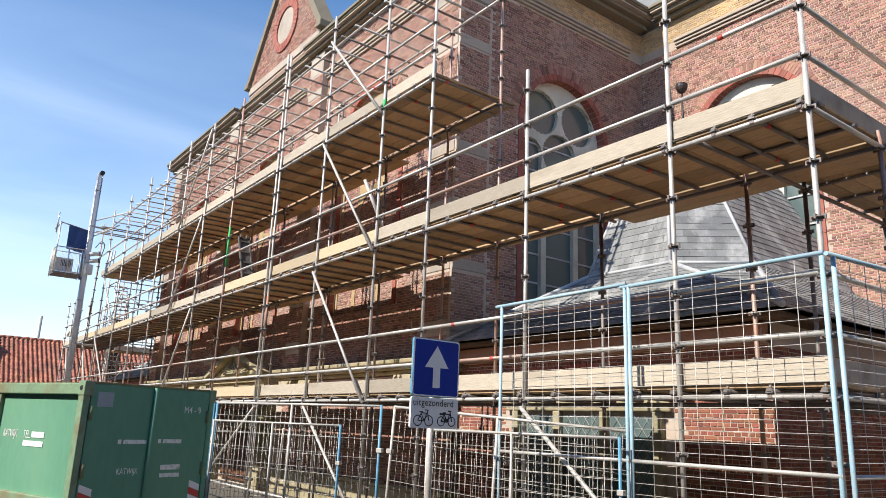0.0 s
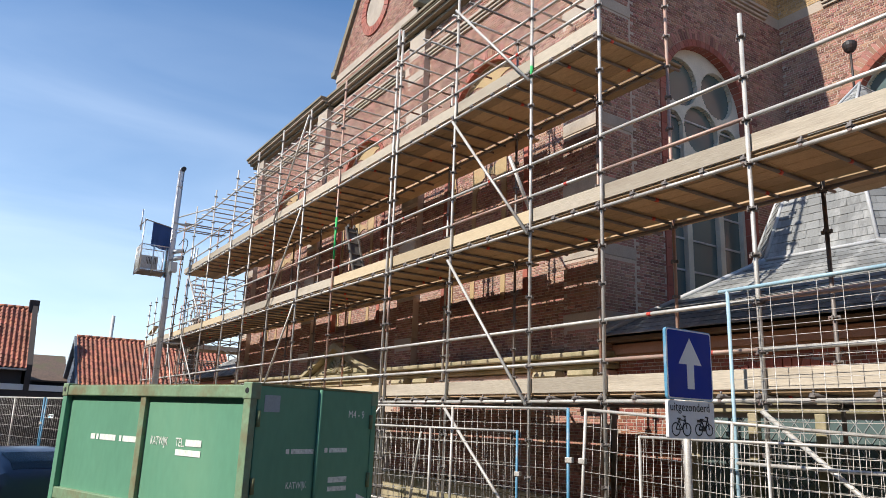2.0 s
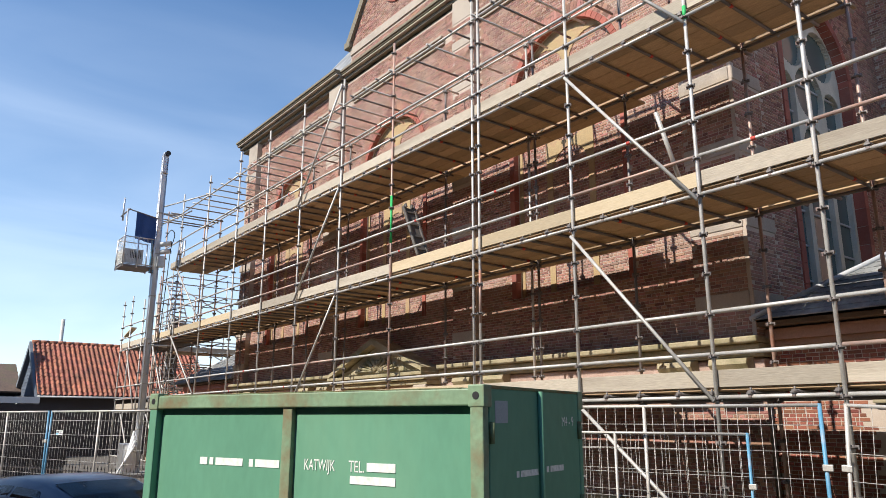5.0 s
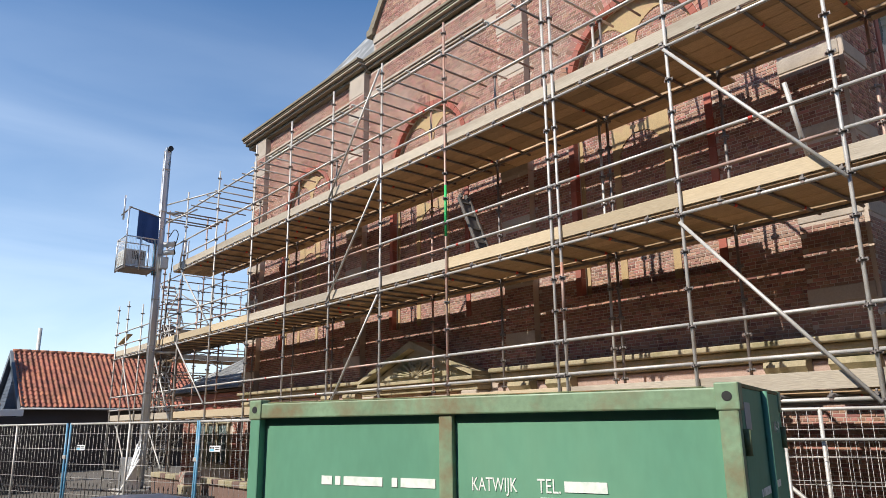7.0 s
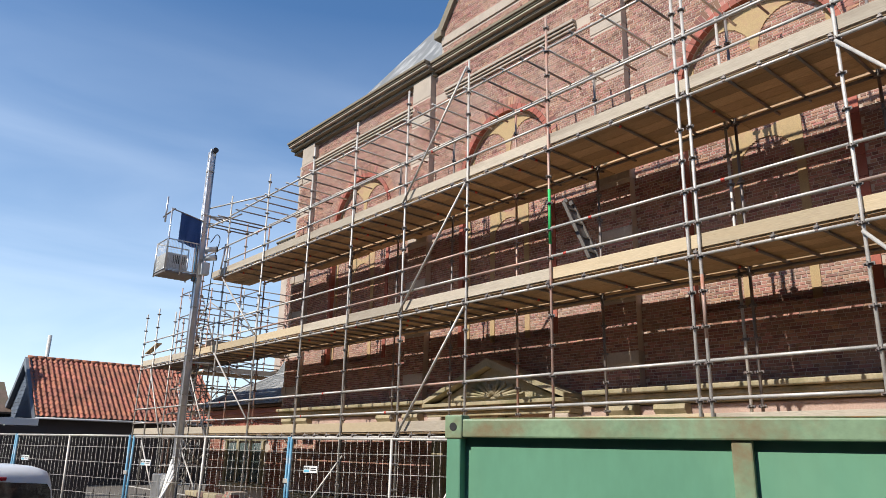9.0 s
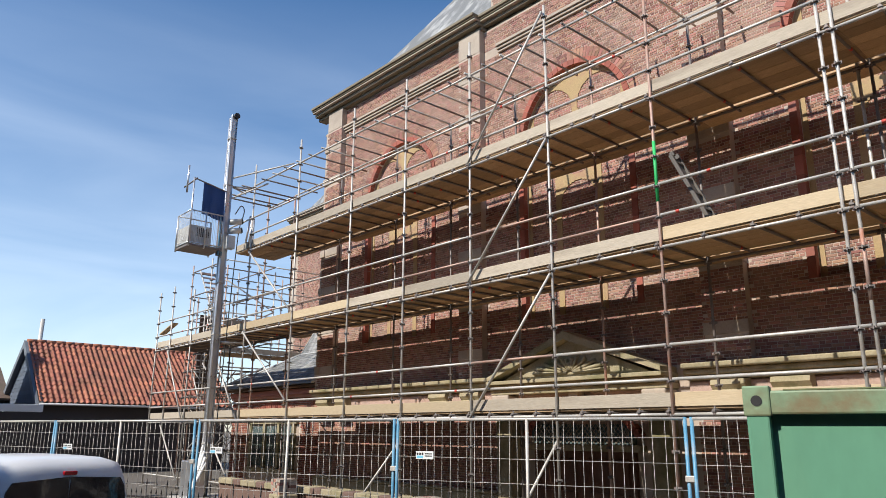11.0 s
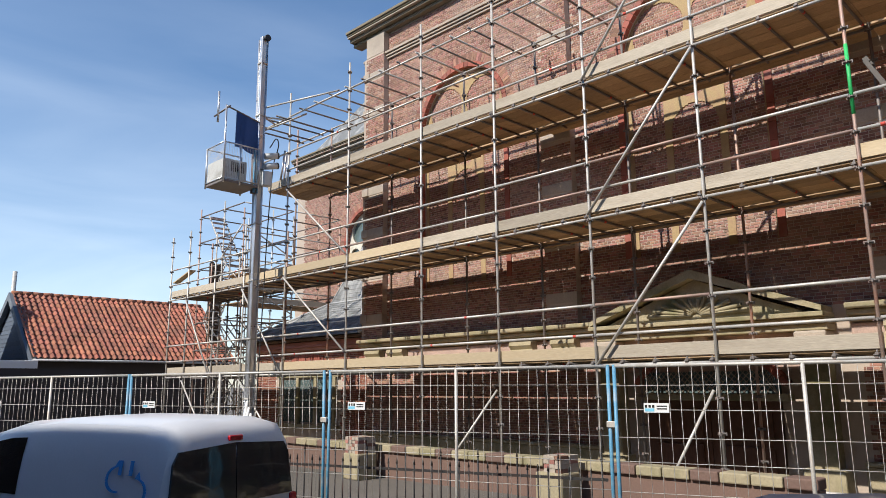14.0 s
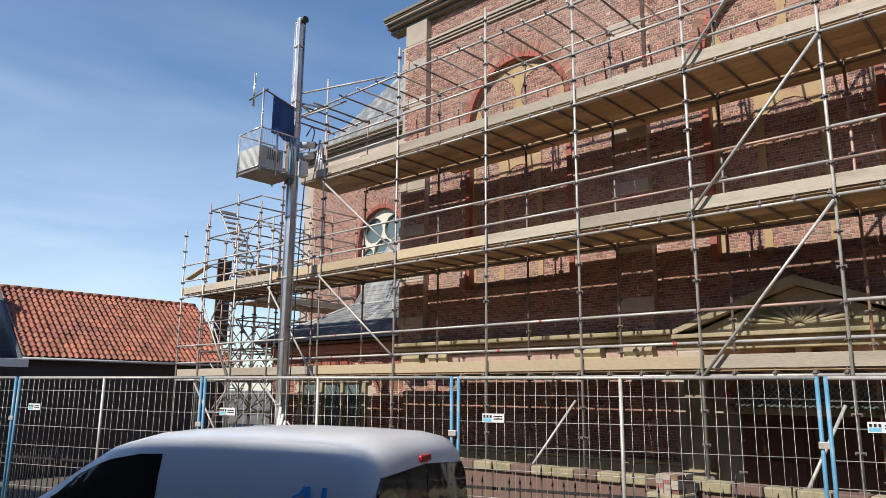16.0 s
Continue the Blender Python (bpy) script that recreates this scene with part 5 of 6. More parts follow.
def end_glass(rows, ya, yb, n=6):
    """A windscreen or rear window that lies on the sloping end of the body."""
    bm = bmesh.new()
    cols = []
    for i in range(n + 1):
        y = ya + (yb - ya) * i / n
        _, half, belt, roof, tuck = section_at(rows, y)
        x = half - tuck - 0.12
        cols.append([bm.verts.new(p) for p in ((-x, y, roof - 0.004), (-0.24, y, roof + 0.008), (0.24, y, roof + 0.008), (x, y, roof - 0.004))])
    for c0, c1 in zip(cols, cols[1:]):
        for j in range(3):
            bm.faces.new((c0[j], c0[j + 1], c1[j + 1], c1[j]))
    bmesh.ops.solidify(bm, geom=bm.faces[:], thickness=0.006)
    return bm


van = thing("delivery_van", "small white delivery van with blue logo, parked in the street", "van", (-1.12, 20.07, 0.0), 18)
rows = [(0.0, 0.76, 0.88, 1.3, 0.12), (0.03, 0.81, 0.88, 1.42, 0.11), (0.12, 0.83, 0.88, 1.51, 0.1), (0.3, 0.83, 0.88, 1.545, 0.09), (0.75, 0.83, 0.88, 1.56, 0.09), (1.35, 0.83, 0.88, 1.565, 0.1), (1.95, 0.83, 0.89, 1.53, 0.12), (2.3, 0.83, 0.9, 1.45, 0.14), (2.57, 0.83, 0.9, 1.31, 0.15), (2.9, 0.83, 0.9, 1.09, 0.12), (3.13, 0.82, 0.88, 0.95, 0.1), (3.6, 0.8, 0.79, 0.84, 0.1), (3.93, 0.74, 0.63, 0.7, 0.08), (4.03, 0.66, 0.51, 0.56, 0.06)]
bm = bmesh.new()
loft(bm, [car_section(*r) for r in rows])
vb = part("body", bm, VAN_WHITE, van, smooth=True)
vb.data.set_sharp_from_angle(angle=radians(38))
for s in (-1, 1):
    for y in (0.78, 3.35):
        wheel(van, s * 0.76, y, 0.3, s)
    part("door_window", side_glass(rows, s, (1.70, 3.08), (1.73, 2.58), out=0.006, top=0.77), GLASS_DARK, van, "tinted side window")
    bm = bmesh.new()
    box(bm, s * 0.82, 2.85, 0.86, s * 0.96, 2.95, 0.98, bevel=0.03)
    part("wing_mirror", bm, BLACK, van)
    part("door_seam", boxed(s * 0.832 - 0.003, 1.72, 0.3, s * 0.832 + 0.003, 1.727, 0.88), BLACK, van)
    part("rear_seam", boxed(s * 0.829 - 0.003, 0.125, 0.4, s * 0.829 + 0.003, 0.133, 0.88), BLACK, van)
    part("sill_trim", boxed(s * 0.8, 0.95, 0.2, s * 0.835, 3.1, 0.28, bevel=0.01), BLACK, van)
    bm = bmesh.new()
    prism(bm, [(s * 0.006, 0.85), (s * 0.735, 0.85), (s * 0.69, 1.22), (s * 0.63, 1.31), (s * 0.006, 1.345)], 0.0, 0.02, m=Matrix(((1, 0, 0, 0), (0, 0, -1, 0.0), (0, 1, 0, 0), (0, 0, 0, 1))))
    for v in bm.verts:
        v.co.y += max(0, v.co.z - 0.85) * 0.06 - 0.012
    part("rear_window", bm, GLASS_DARK, van, "dark glass of a rear door")
    part("tail_light", boxed(s * 0.78 - 0.05, -0.02, 0.5, s * 0.78 + 0.05, 0.06, 0.84, bevel=0.02), LIGHT_RED, van)
bm = end_glass(rows, 2.36, 3.06)
part("windscreen", bm, GLASS_DARK, van)
part("brake_light", boxed(-0.08, -0.005, 1.36, 0.08, 0.08, 1.405, bevel=0.01), LIGHT_RED, van, "red high brake light")
part("rear_bumper", boxed(-0.8, -0.08, 0.25, 0.8, 0.08, 0.5, bevel=0.04), BLACK, van)
part("front_bumper", boxed(-0.72, 3.72, 0.22, 0.72, 3.9, 0.45, bevel=0.05), BLACK, van)
# blue mark on the street side: letters and two curved tails
LM = Matrix.Translation((-0.806, 0.36, 1.14)) @ Euler((radians(81), 0, radians(-90))).to_matrix().to_4x4()
lg = part("logo", boxed(-0.003, -0.003, -0.004, 0.003, 0.003, 0.0, m=LM), LOGO_BLUE, van, "blue logo of two curved fish-like strokes")
o = bar_mesh((0.28, 0.28), 0.18, (0, 0, 0), lg, LOGO_BLUE, (0, 0, 0), "logo_stroke", width=0.17)
o.matrix_basis = LM @ Matrix.Translation((-0.1, 0.0, 0.004)) @ Matrix.Shear("XZ", 4, (0, 0)) @ Matrix.Diagonal((0.95, 1, 1, 1))
for cx, cz, r, a0, a1 in ((-0.1, -0.03, 0.12, 100, 285), (0.1, -0.12, 0.13, 80, -110)):
    bm = bmesh.new()
    pts = [(cx + r * math.cos(radians(a0 + (a1 - a0) * i / 16)), cz + r * 0.8 * math.sin(radians(a0 + (a1 - a0) * i / 16))) for i in range(17)]
    for i, (a, b) in enumerate(zip(pts, pts[1:])):
        w0, w1 = 0.005 + 0.009 * math.sin(math.pi * i / 16), 0.005 + 0.009 * math.sin(math.pi * (i + 1) / 16)
        d = Vector((b[0] - a[0], b[1] - a[1])).normalized()
        prism(bm, [(a[0] - d.y * w0, a[1] + d.x * w0), (a[0] + d.y * w0, a[1] - d.x * w0), (b[0] + d.y * w1, b[1] - d.x * w1), (b[0] - d.y * w1, b[1] + d.x * w1)], 0.0, 0.004, m=LM)
    u, v = pts[0]
    prism(bm, [(u - 0.03, v - 0.005), (u + 0.035, v + 0.0), (u + 0.01, v + 0.05)], 0.0, 0.0045, m=LM)
    part("stroke", bm, LOGO_BLUE, lg)

dark_car = thing("parked_car", "dark blue parked car beyond the container", "car", (0.62, 14.15, 0), 18)
bm = bmesh.new()
rows = [(0.0, 0.7, 0.75, 0.85, 0.1), (0.08, 0.78, 0.9, 0.98, 0.12), (0.35, 0.8, 0.86, 1.12, 0.18), (0.8, 0.82, 0.86, 1.26, 0.2), (1.4, 0.82, 0.86, 1.3, 0.2), (2.0, 0.82, 0.86, 1.26, 0.22), (2.5, 0.82, 0.86, 1.08, 0.2), (2.85, 0.82, 0.9, 0.96, 0.15), (3.6, 0.8, 0.8, 0.85, 0.1), (3.95, 0.7, 0.6, 0.65, 0.1)]
loft(bm, [car_section(*r) for r in rows])
cb = part("body", bm, CAR_BLUE, dark_car, smooth=True)
dark_car.scale = (1, 1, 0.9)
cb.data.set_sharp_from_angle(angle=radians(38))
for s in (-1, 1):
    for y in (0.7, 3.2):
        wheel(dark_car, s * 0.74, y, 0.3, s)
    part("rear_side_window", side_glass(rows, s, (0.5, 1.3), (0.75, 1.3), top=0.75, out=0.004), GLASS_DARK, dark_car)
    part("front_side_window", side_glass(rows, s, (1.36, 2.5), (1.36, 2.1), top=0.75, out=0.004), GLASS_DARK, dark_car)
bm = end_glass(rows, 0.14, 0.72)
part("rear_window", bm, GLASS_DARK, dark_car)

# ---- hoist on its mast ----
hoist = thing("mast_hoist", "aluminium mast hoist with a caged platform and blue cloth", "hoist", (5.2, 30.75, 0), 0)
mast = part("mast", boxed(-0.075, -0.075, 0.1, 0.075, 0.075, 11.3, bevel=0.015), ALU, hoist, "tall ribbed aluminium mast")
for s in (-1, 1):
    part("mast_rail", rodded((s * 0.08, -0.09, 0.1), (s * 0.08, -0.09, 11.2), 0.02, 8), ALU, mast)
    part("mast_rail", rodded((s * 0.08, 0.09, 0.1), (s * 0.08, 0.09, 11.2), 0.02, 8), ALU, mast)
for z in range(1, 8):
    part("mast_joint", boxed(-0.105, -0.11, z * 1.5 - 0.02, 0.105, 0.11, z * 1.5 + 0.02, bevel=0.01), STEEL, mast)
part("pulley", rodded((0.05, -0.16, 11.25), (0.05, 0.16, 11.25), 0.09, 14), BLACK, mast)
part("base_frame", boxed(-0.7, -0.7, 0.0, 0.7, 0.7, 0.12, bevel=0.02), STEEL, hoist)
part("control_cabinet", boxed(-0.55, -0.35, 0.12, -0.1, 0.3, 1.05, bevel=0.03), ALU, hoist, "grey control cabinet at the foot")
# platform: own x towards the street, own y along the front
PZ = 6.9
XA, XB, YA, YB = -1.15, -0.15, -0.28, 0.65
part("platform_floor", boxed(XA, YA, PZ, XB, YB, PZ + 0.07, bevel=0.015), STEEL_DARK, hoist)
for x, y, top in ((XA, YB, 1.05), (XB, YA, 1.05), (XB, YB, 1.05), (-0.7, YA, 1.05), (XA, YA, 2.02)):
    part("cage_post", rodded((x, y, PZ - 0.03), (x, y, PZ + top), 0.025, 8), ALU, hoist)
for a, b in (((XA, YA), (XA, YB)), ((XA, YB), (XB, YB)), ((XA, YA), (XB, YA))):
    for z in (0.1, 1.04):
        part("cage_rail", rodded((*a, PZ + z), (*b, PZ + z), 0.02, 8), ALU, hoist)
for k in range(21):
    x = XA + 0.04 + k * 0.046
    part("cage_wire", rodded((x, YA - 0.004, PZ + 0.08), (x, YA - 0.004, PZ + 1.03), 0.0035, 5), STEEL, hoist)
for k in range(18):
    y = YA + 0.04 + k * 0.05
    part("cage_wire", rodded((XA - 0.004, y, PZ + 0.08), (XA - 0.004, y, PZ + 1.03), 0.0035, 5), STEEL, hoist)
SHEET = material("pale_grey_sheet", (0.6, 0.61, 0.6), 0.6, vary=0.12, scale=3, stain=(0.36, 0.35, 0.33), stain_amount=0.5, stain_scale=4)
plate_a = part("side_plate", boxed(XA + 0.03, YA + 0.02, PZ + 0.08, -0.5, YA + 0.04, PZ + 0.62, bevel=0.006), SHEET, hoist, "pale grey metal side plate with slots")
for k in range(7):
    part("slot", boxed(-0.93 + k * 0.055, YA + 0.012, PZ + 0.3, -0.907 + k * 0.055, YA + 0.021, PZ + 0.56), BLACK, plate_a)
part("side_plate", boxed(XA + 0.02, YA + 0.05, PZ + 0.08, XA + 0.04, YB - 0.03, PZ + 0.62, bevel=0.006), SHEET, hoist, "pale grey metal side plate")
part("drive_unit", boxed(-0.02, -0.34, PZ + 0.1, 0.22, -0.12, PZ + 0.5, bevel=0.03), SHEET, hoist, "grey drive unit")
for z in (0.62, 0.9):
    part("motor", rodded((0.02, -0.26, PZ + z), (0.36, -0.3, PZ + z + 0.08), 0.085, 14), SHEET, hoist, "grey electric motor")
    part("motor_end", rodded((0.36, -0.3, PZ + z + 0.08), (0.4, -0.305, PZ + z + 0.09), 0.09, 14), BLACK, hoist)
for x in (-0.22, -0.12):
    part("carriage_rail", boxed(x - 0.02, -0.2, PZ - 0.12, x + 0.02, -0.14, PZ + 1.05, bevel=0.01), BLUE, hoist, "dark blue painted carriage rail")
part("carriage", boxed(-0.2, -0.06, PZ - 0.1, -0.1, 0.06, PZ + 1.2, bevel=0.02), STEEL_DARK, hoist)
part("crossbar", rodded((XA - 0.1, YA + 0.45, PZ + 1.8), (XA + 0.05, YA - 0.1, PZ + 1.98), 0.022, 8), STEEL_DARK, hoist)
part("upright_bar", rodded((XA - 0.07, YA + 0.3, PZ + 1.62), (XA - 0.07, YA + 0.3, PZ + 2.45), 0.03, 8), ALU, hoist)
part("top_bar", rodded((XA, YA, PZ + 2.0), (-0.08, -0.1, PZ + 1.86), 0.022, 8), STEEL_DARK, hoist)
bm = bmesh.new()
N = 12
grid = []
for i in range(N + 1):
    f = i / N
    col = []
    for j in range(7):
        g = j / 6
        x = -0.84 + 0.7 * f
        y = -0.23 + 0.11 * f + 0.03 * math.sin(f * 9 + g * 2) * (0.3 + g)
        col.append(bm.verts.new((x + 0.02 * math.sin(f * 7 + g), y, PZ + 1.95 - 0.09 * f - g * 0.95)))
    grid.append(col)
for i in range(N):
    for j in range(6):
        bm.faces.new((grid[i][j], grid[i + 1][j], grid[i + 1][j + 1], grid[i][j + 1]))
bmesh.ops.solidify(bm, geom=bm.faces[:], thickness=0.008)
part("cloth", bm, FLAG, hoist, "hanging blue cloth")
part("tie_tube", rodded((0.1, -0.05, 9.25), (0.9, -2.3, 9.3), 0.025, 8), STEEL, hoist, "tie tube to the scaffolding")
part("tie_tube", rodded((0.1, -0.05, 8.6), (0.8, -1.0, 9.0), 0.025, 8), STEEL, hoist, "tie tube to the scaffolding")
for z in (4.3, 9.0):
    part("wall_tie", rodded((0.1, 0.0, z), (0.75, -0.25, z), 0.025, 8), STEEL, hoist)
    part("wall_tie", rodded((0.1, 0.0, z), (0.75, 0.35, z), 0.025, 8), STEEL, hoist)
cable = new("cable", bpy.data.curves.new("cable", "CURVE"))
cable.data.dimensions = "3D"
sp = cable.data.splines.new("BEZIER")
sp.bezier_points.add(3)
for bp, co in zip(sp.bezier_points, ((0.2, -0.2, PZ + 1.2), (0.45, -0.15, PZ + 1.5), (0.5, 0.1, PZ + 0.8), (0.25, 0.1, 1.0))):
    bp.co = co
    bp.handle_left_type = bp.handle_right_type = "AUTO"
cable.data.bevel_depth = 0.015
cable.data.materials.append(BLACK)
cable.parent = hoist
for k, (a, b) in enumerate((((4.6, 30.2, 0.02), (4.95, 30.4, 1.45)), ((4.5, 30.1, 0.02), (4.95, 30.3, 1.3)), ((4.45, 29.9, 0.02), (4.95, 30.2, 1.15)), ((4.3, 29.8, 0.02), (4.95, 30.15, 1.0)))):
    tagged(part("leaning_tube", rodded(a, b, 0.035, 10), WHITE_PAINT), "white tube leaning against the hoist mast", "tube", "leaning tubes")

# ---- scaffold tower behind the far annex ----
tower = thing("scaffold_tower", "galvanised scaffold tower with stair and timber decks behind the annex", "scaffolding")
TX, TY = (7.9, 9.9, 12.0), (36.2, 37.6, 39.4)
for x in TX:
    for y in TY:
        standard(tower, x, y, 8.4 if y > 37 else 7.9)
z = 1.1
while z < 8.3:
    for y in TY:
        for xa, xb in zip(TX, TX[1:]):
            # rear and cross tubes darker: their backlit shade is set by the material
            tube("ledger", (xa + 0.03, y, z), (xb - 0.03, y, z), tower, STEEL_DARK if y > 37 else STEEL)
    for x in TX:
        for ya, yb in zip(TY, TY[1:]):
            tube("ledger", (x, ya + 0.03, z), (x, yb - 0.03, z), tower, STEEL_DARK)
    z += 1.0
for zz in (2.1, 4.6, 5.6):
    for j in range(6):
        board("deck_board", (TX[0], TY[0] + 0.05 + j * 0.22, zz), (TX[2], TY[0] + 0.25 + j * 0.22, zz + 0.036), BOARD, tower)
    board("toe_board", (TX[0], TY[0] - 0.06, zz + 0.037), (TX[2], TY[0] - 0.03, zz + 0.237), TOE_OLD, tower)
for k in range(4):
    za, zb = 0.2 + k * 2.0, 2.2 + k * 2.0
    ya, yb = (37.7, 39.2) if k % 2 else (39.2, 37.7)
    for x in (8.1, 8.7):
        tube("stringer", (x, ya, za), (x, yb, zb), tower)
    for j in range(9):
        f = (j + 0.5) / 9
        part("stair_tread", boxed(8.1, ya + (yb - ya) * f - 0.1, za + (zb - za) * f - 0.015, 8.7, ya + (yb - ya) * f + 0.1, za + (zb - za) * f + 0.015), ALU, tower)
for k in range(7):
    tube("brace", (7.84, 36.2 if k % 2 else 37.6, 0.3 + k), (7.84, 37.6 if k % 2 else 36.2, 1.3 + k), tower)
    tube("brace", (7.9 if k % 2 else 9.9, 36.14, 0.3 + k), (9.9 if k % 2 else 7.9, 36.14, 1.3 + k), tower)
part("boarding", boxed(8.45, 39.6, 3.4, 9.0, 39.66, 6.45, bevel=0.004), DARK_BOARD, tower, "weathered brown plywood boarding")
for k in range(9):
    for z in (1.2, 2.7):
        tube("lattice", (8.0 + k * 0.5, 38.6, z), (9.2 + k * 0.5, 38.6, z + 1.5), tower, STEEL_DARK if k % 2 else STEEL, 0.02)
        tube("lattice", (9.2 + k * 0.5, 38.9, z), (8.0 + k * 0.5, 38.9, z + 1.5), tower, STEEL_DARK if k % 3 else STEEL, 0.02)
for j in range(4):
    board("deck_board", (8.9, 38.0 + j * 0.24, 5.9), (12.4, 38.22 + j * 0.24, 5.936), DARK_BOARD, tower)
# tall end tubes and deck-three extension by the hoist
for y in (35.3, 36.5):
    standard(far_scaffold, IX, y, 6.2)
for k in range(6):
    board("deck_board", (5.96 + k * 0.22, 30.4, 7.126), (6.17 + k * 0.22, 31.45, 7.162), BOARD, far_scaffold)
board("toe_board", (5.93, 30.4, 7.163), (5.962, 31.45, 7.363), TOE_OLD, far_scaffold)
for k in range(4):
    tube("transom", (5.5, 30.45 + k * 0.5, 9.0 + 0.05 * (k % 2)), (7.4, 30.45 + k * 0.5, 9.0 + 0.05 * (k % 2)), far_scaffold, STEEL_DARK)
for x in (SX, IX):
    tube("ledger", (x, 30.42, 9.05), (x, 32.1, 9.05), far_scaffold)
    tube("ledger", (x, 30.42, 8.05), (x, 32.1, 8.05), far_scaffold)
    standard(far_scaffold, x, 32.12, 9.5, z0=4.6, first=4.7)
for dx in (0.0, 0.12, 0.24):
    tagged(part("leaning_plank", rodded((5.95 + dx, 30.9, 7.17), (6.0 + dx, 30.75 + dx, 8.2), 0.03, 6), ALU), "metal tube standing on the upper deck", "tube", "tubes on the deck")
# loose plank at the far end
board("loose_plank", (5.95, 36.0, 5.45), (6.15, 37.2, 5.49), TOE_NEW, far_scaffold).rotation_euler = (radians(-14), 0, 0)


# ---- houses ----
def tiled_house(name, x0, x1, y0, y1, eave, ridge, label, wall_mat, gable_left):
    h = thing(name, label, "house")
    ym = (y0 + y1) / 2
    bm = bmesh.new()
    prof = [(y0 + 0.25, 0), (y1 - 0.25, 0), (y1 - 0.25, eave), (ym, ridge - 0.15), (y0 + 0.25, eave)]
    prism(bm, prof, x0 + 0.15, x1 - 0.15, m=Matrix(((0, 0, 1, 0), (1, 0, 0, 0), (0, 1, 0, 0), (0, 0, 0, 1))))
    part("wall", bm, wall_mat, h)
    if gable_left:
        k = 16
        for i in range(k):
            za, zb = eave - 0.1 + (ridge - eave) * i / k, eave - 0.1 + (ridge - eave) * (i + 1) / k - 0.012
            fa = (za - eave + 0.1) / (ridge - eave)
            half = (y1 - y0) / 2 * (1 - fa) + 0.1
            part("gable_board", boxed(x0 + 0.1, ym - half, za, x0 + 0.148, ym + half, zb), GABLE_BOARD, h, "blue-grey painted weatherboard")
        for s in (-1, 1):
            bm = bmesh.new()
            ye = y0 - 0.15 if s < 0 else y1 + 0.15
            prism(bm, [(ye, eave - 0.16), (ym, ridge + 0.05), (ym, ridge - 0.3), (ye, eave - 0.5)], x0 - 0.12, x0 + 0.09, m=Matrix(((0, 0, 1, 0), (1, 0, 0, 0), (0, 1, 0, 0), (0, 0, 0, 1))))
            part("verge_board", bm, VERGE, h, "grey painted verge board")
    # roof deck and pantiles, wave-shaped rows
    for s in (-1, 1):
        ye = y0 if s < 0 else y1
        bm = bmesh.new()
        prism(bm, [(ye, eave), (ym, ridge), (ym, ridge - 0.12), (ye, eave - 0.12)], x0, x1, m=Matrix(((0, 0, 1, 0), (1, 0, 0, 0), (0, 1, 0, 0), (0, 0, 0, 1))))
        part("roof_deck", bm, DARK_WOOD, h)
    run = math.hypot(ym - y0, ridge - eave)
    up = Vector((0, ym - y0, ridge - eave)) / run
    nrm = Vector((0, -(ridge - eave), ym - y0)) / run
    rows, cols = max(1, int(run / 0.3)), int((x1 - x0) / 0.24)
    rg = random.Random(9)
    vs, fs = [], []
    W, L = (x1 - x0) / cols, run / rows
    for r in range(rows):
        for c in range(cols):
            base_p = Vector((x0 + c * W, y0, eave)) + up * (r * L)
            lift, slip = rg.uniform(0, 0.012), rg.uniform(-0.012, 0.012)
            k = len(vs)
            for q in range(7):
                f = q / 6
                hgt = 0.035 + 0.045 * math.sin(f * math.tau + 0.6)
                a = base_p + Vector((W * (f * 1.04), 0, 0)) + up * (slip - 0.03) + nrm * (hgt + 0.035 + lift)
                vs.append(a)
                vs.append(a + up * (L + 0.02) - nrm * 0.035)
                vs.append(a - nrm * 0.02)
            for q in range(6):
                i = k + q * 3
                fs.append((i, i + 3, i + 4, i + 1))
                fs.append((i + 2, i + 5, i + 3, i))
    me = bpy.data.meshes.new("pantile_field")
    me.from_pydata([tuple(v) for v in vs], [], fs)
    me.materials.append(TILE_ORANGE)
    o = new("pantile_field", me)
    o.parent = h
    tagged(o, "weathered orange clay pantiles", kind="stuff")
    n = int((x1 - x0) / 0.4)
    for i in range(n):
        part("ridge_tile", rodded((x0 + i * (x1 - x0) / n, ym, ridge + 0.03), (x0 + (i + 1) * (x1 - x0) / n - 0.01, ym, ridge + 0.03 + 0.01 * (i % 2)), 0.11, 8), TILE_ORANGE, h)
    part("gutter", rodded((x0, y0 - 0.08, eave - 0.06), (x1, y0 - 0.08, eave - 0.08), 0.05, 8), LEAD, h, "pale gutter")
    return h


tiled_house("low_house", 4.3, 13.0, 45.6, 53.2, 2.95, 5.85, "low house with an orange pantile roof and blue-grey boarded gable", HOUSE_WALL, True)
h2 = tiled_house("brick_house", -8.0, 1.75, 45.0, 52.0, 3.66, 7.1, "brick house with an orange pantile roof", HOUSE_WALL, False)
bm = bmesh.new()
prism(bm, [(44.9, 0), (52.1, 0), (52.1, 3.85), (48.7, 7.4), (48.3, 7.4), (44.9, 3.85)], 1.74, 2.0, m=Matrix(((0, 0, 1, 0), (1, 0, 0, 0), (0, 1, 0, 0), (0, 0, 0, 1))))
part("end_wall", bm, HOUSE_WALL, h2, "raised brick end wall")
part("chimney", boxed(1.55, 48.2, 6.9, 2.05, 48.8, 7.6, bevel=0.02), HOUSE_WALL, h2)
shed = thing("shed", "low dark shed with a mossy brown tiled roof", "shed")
part("wall", boxed(2.3, 52.0, 0, 4.2, 58, 3.4), DARK_WOOD, shed)
bm = bmesh.new()
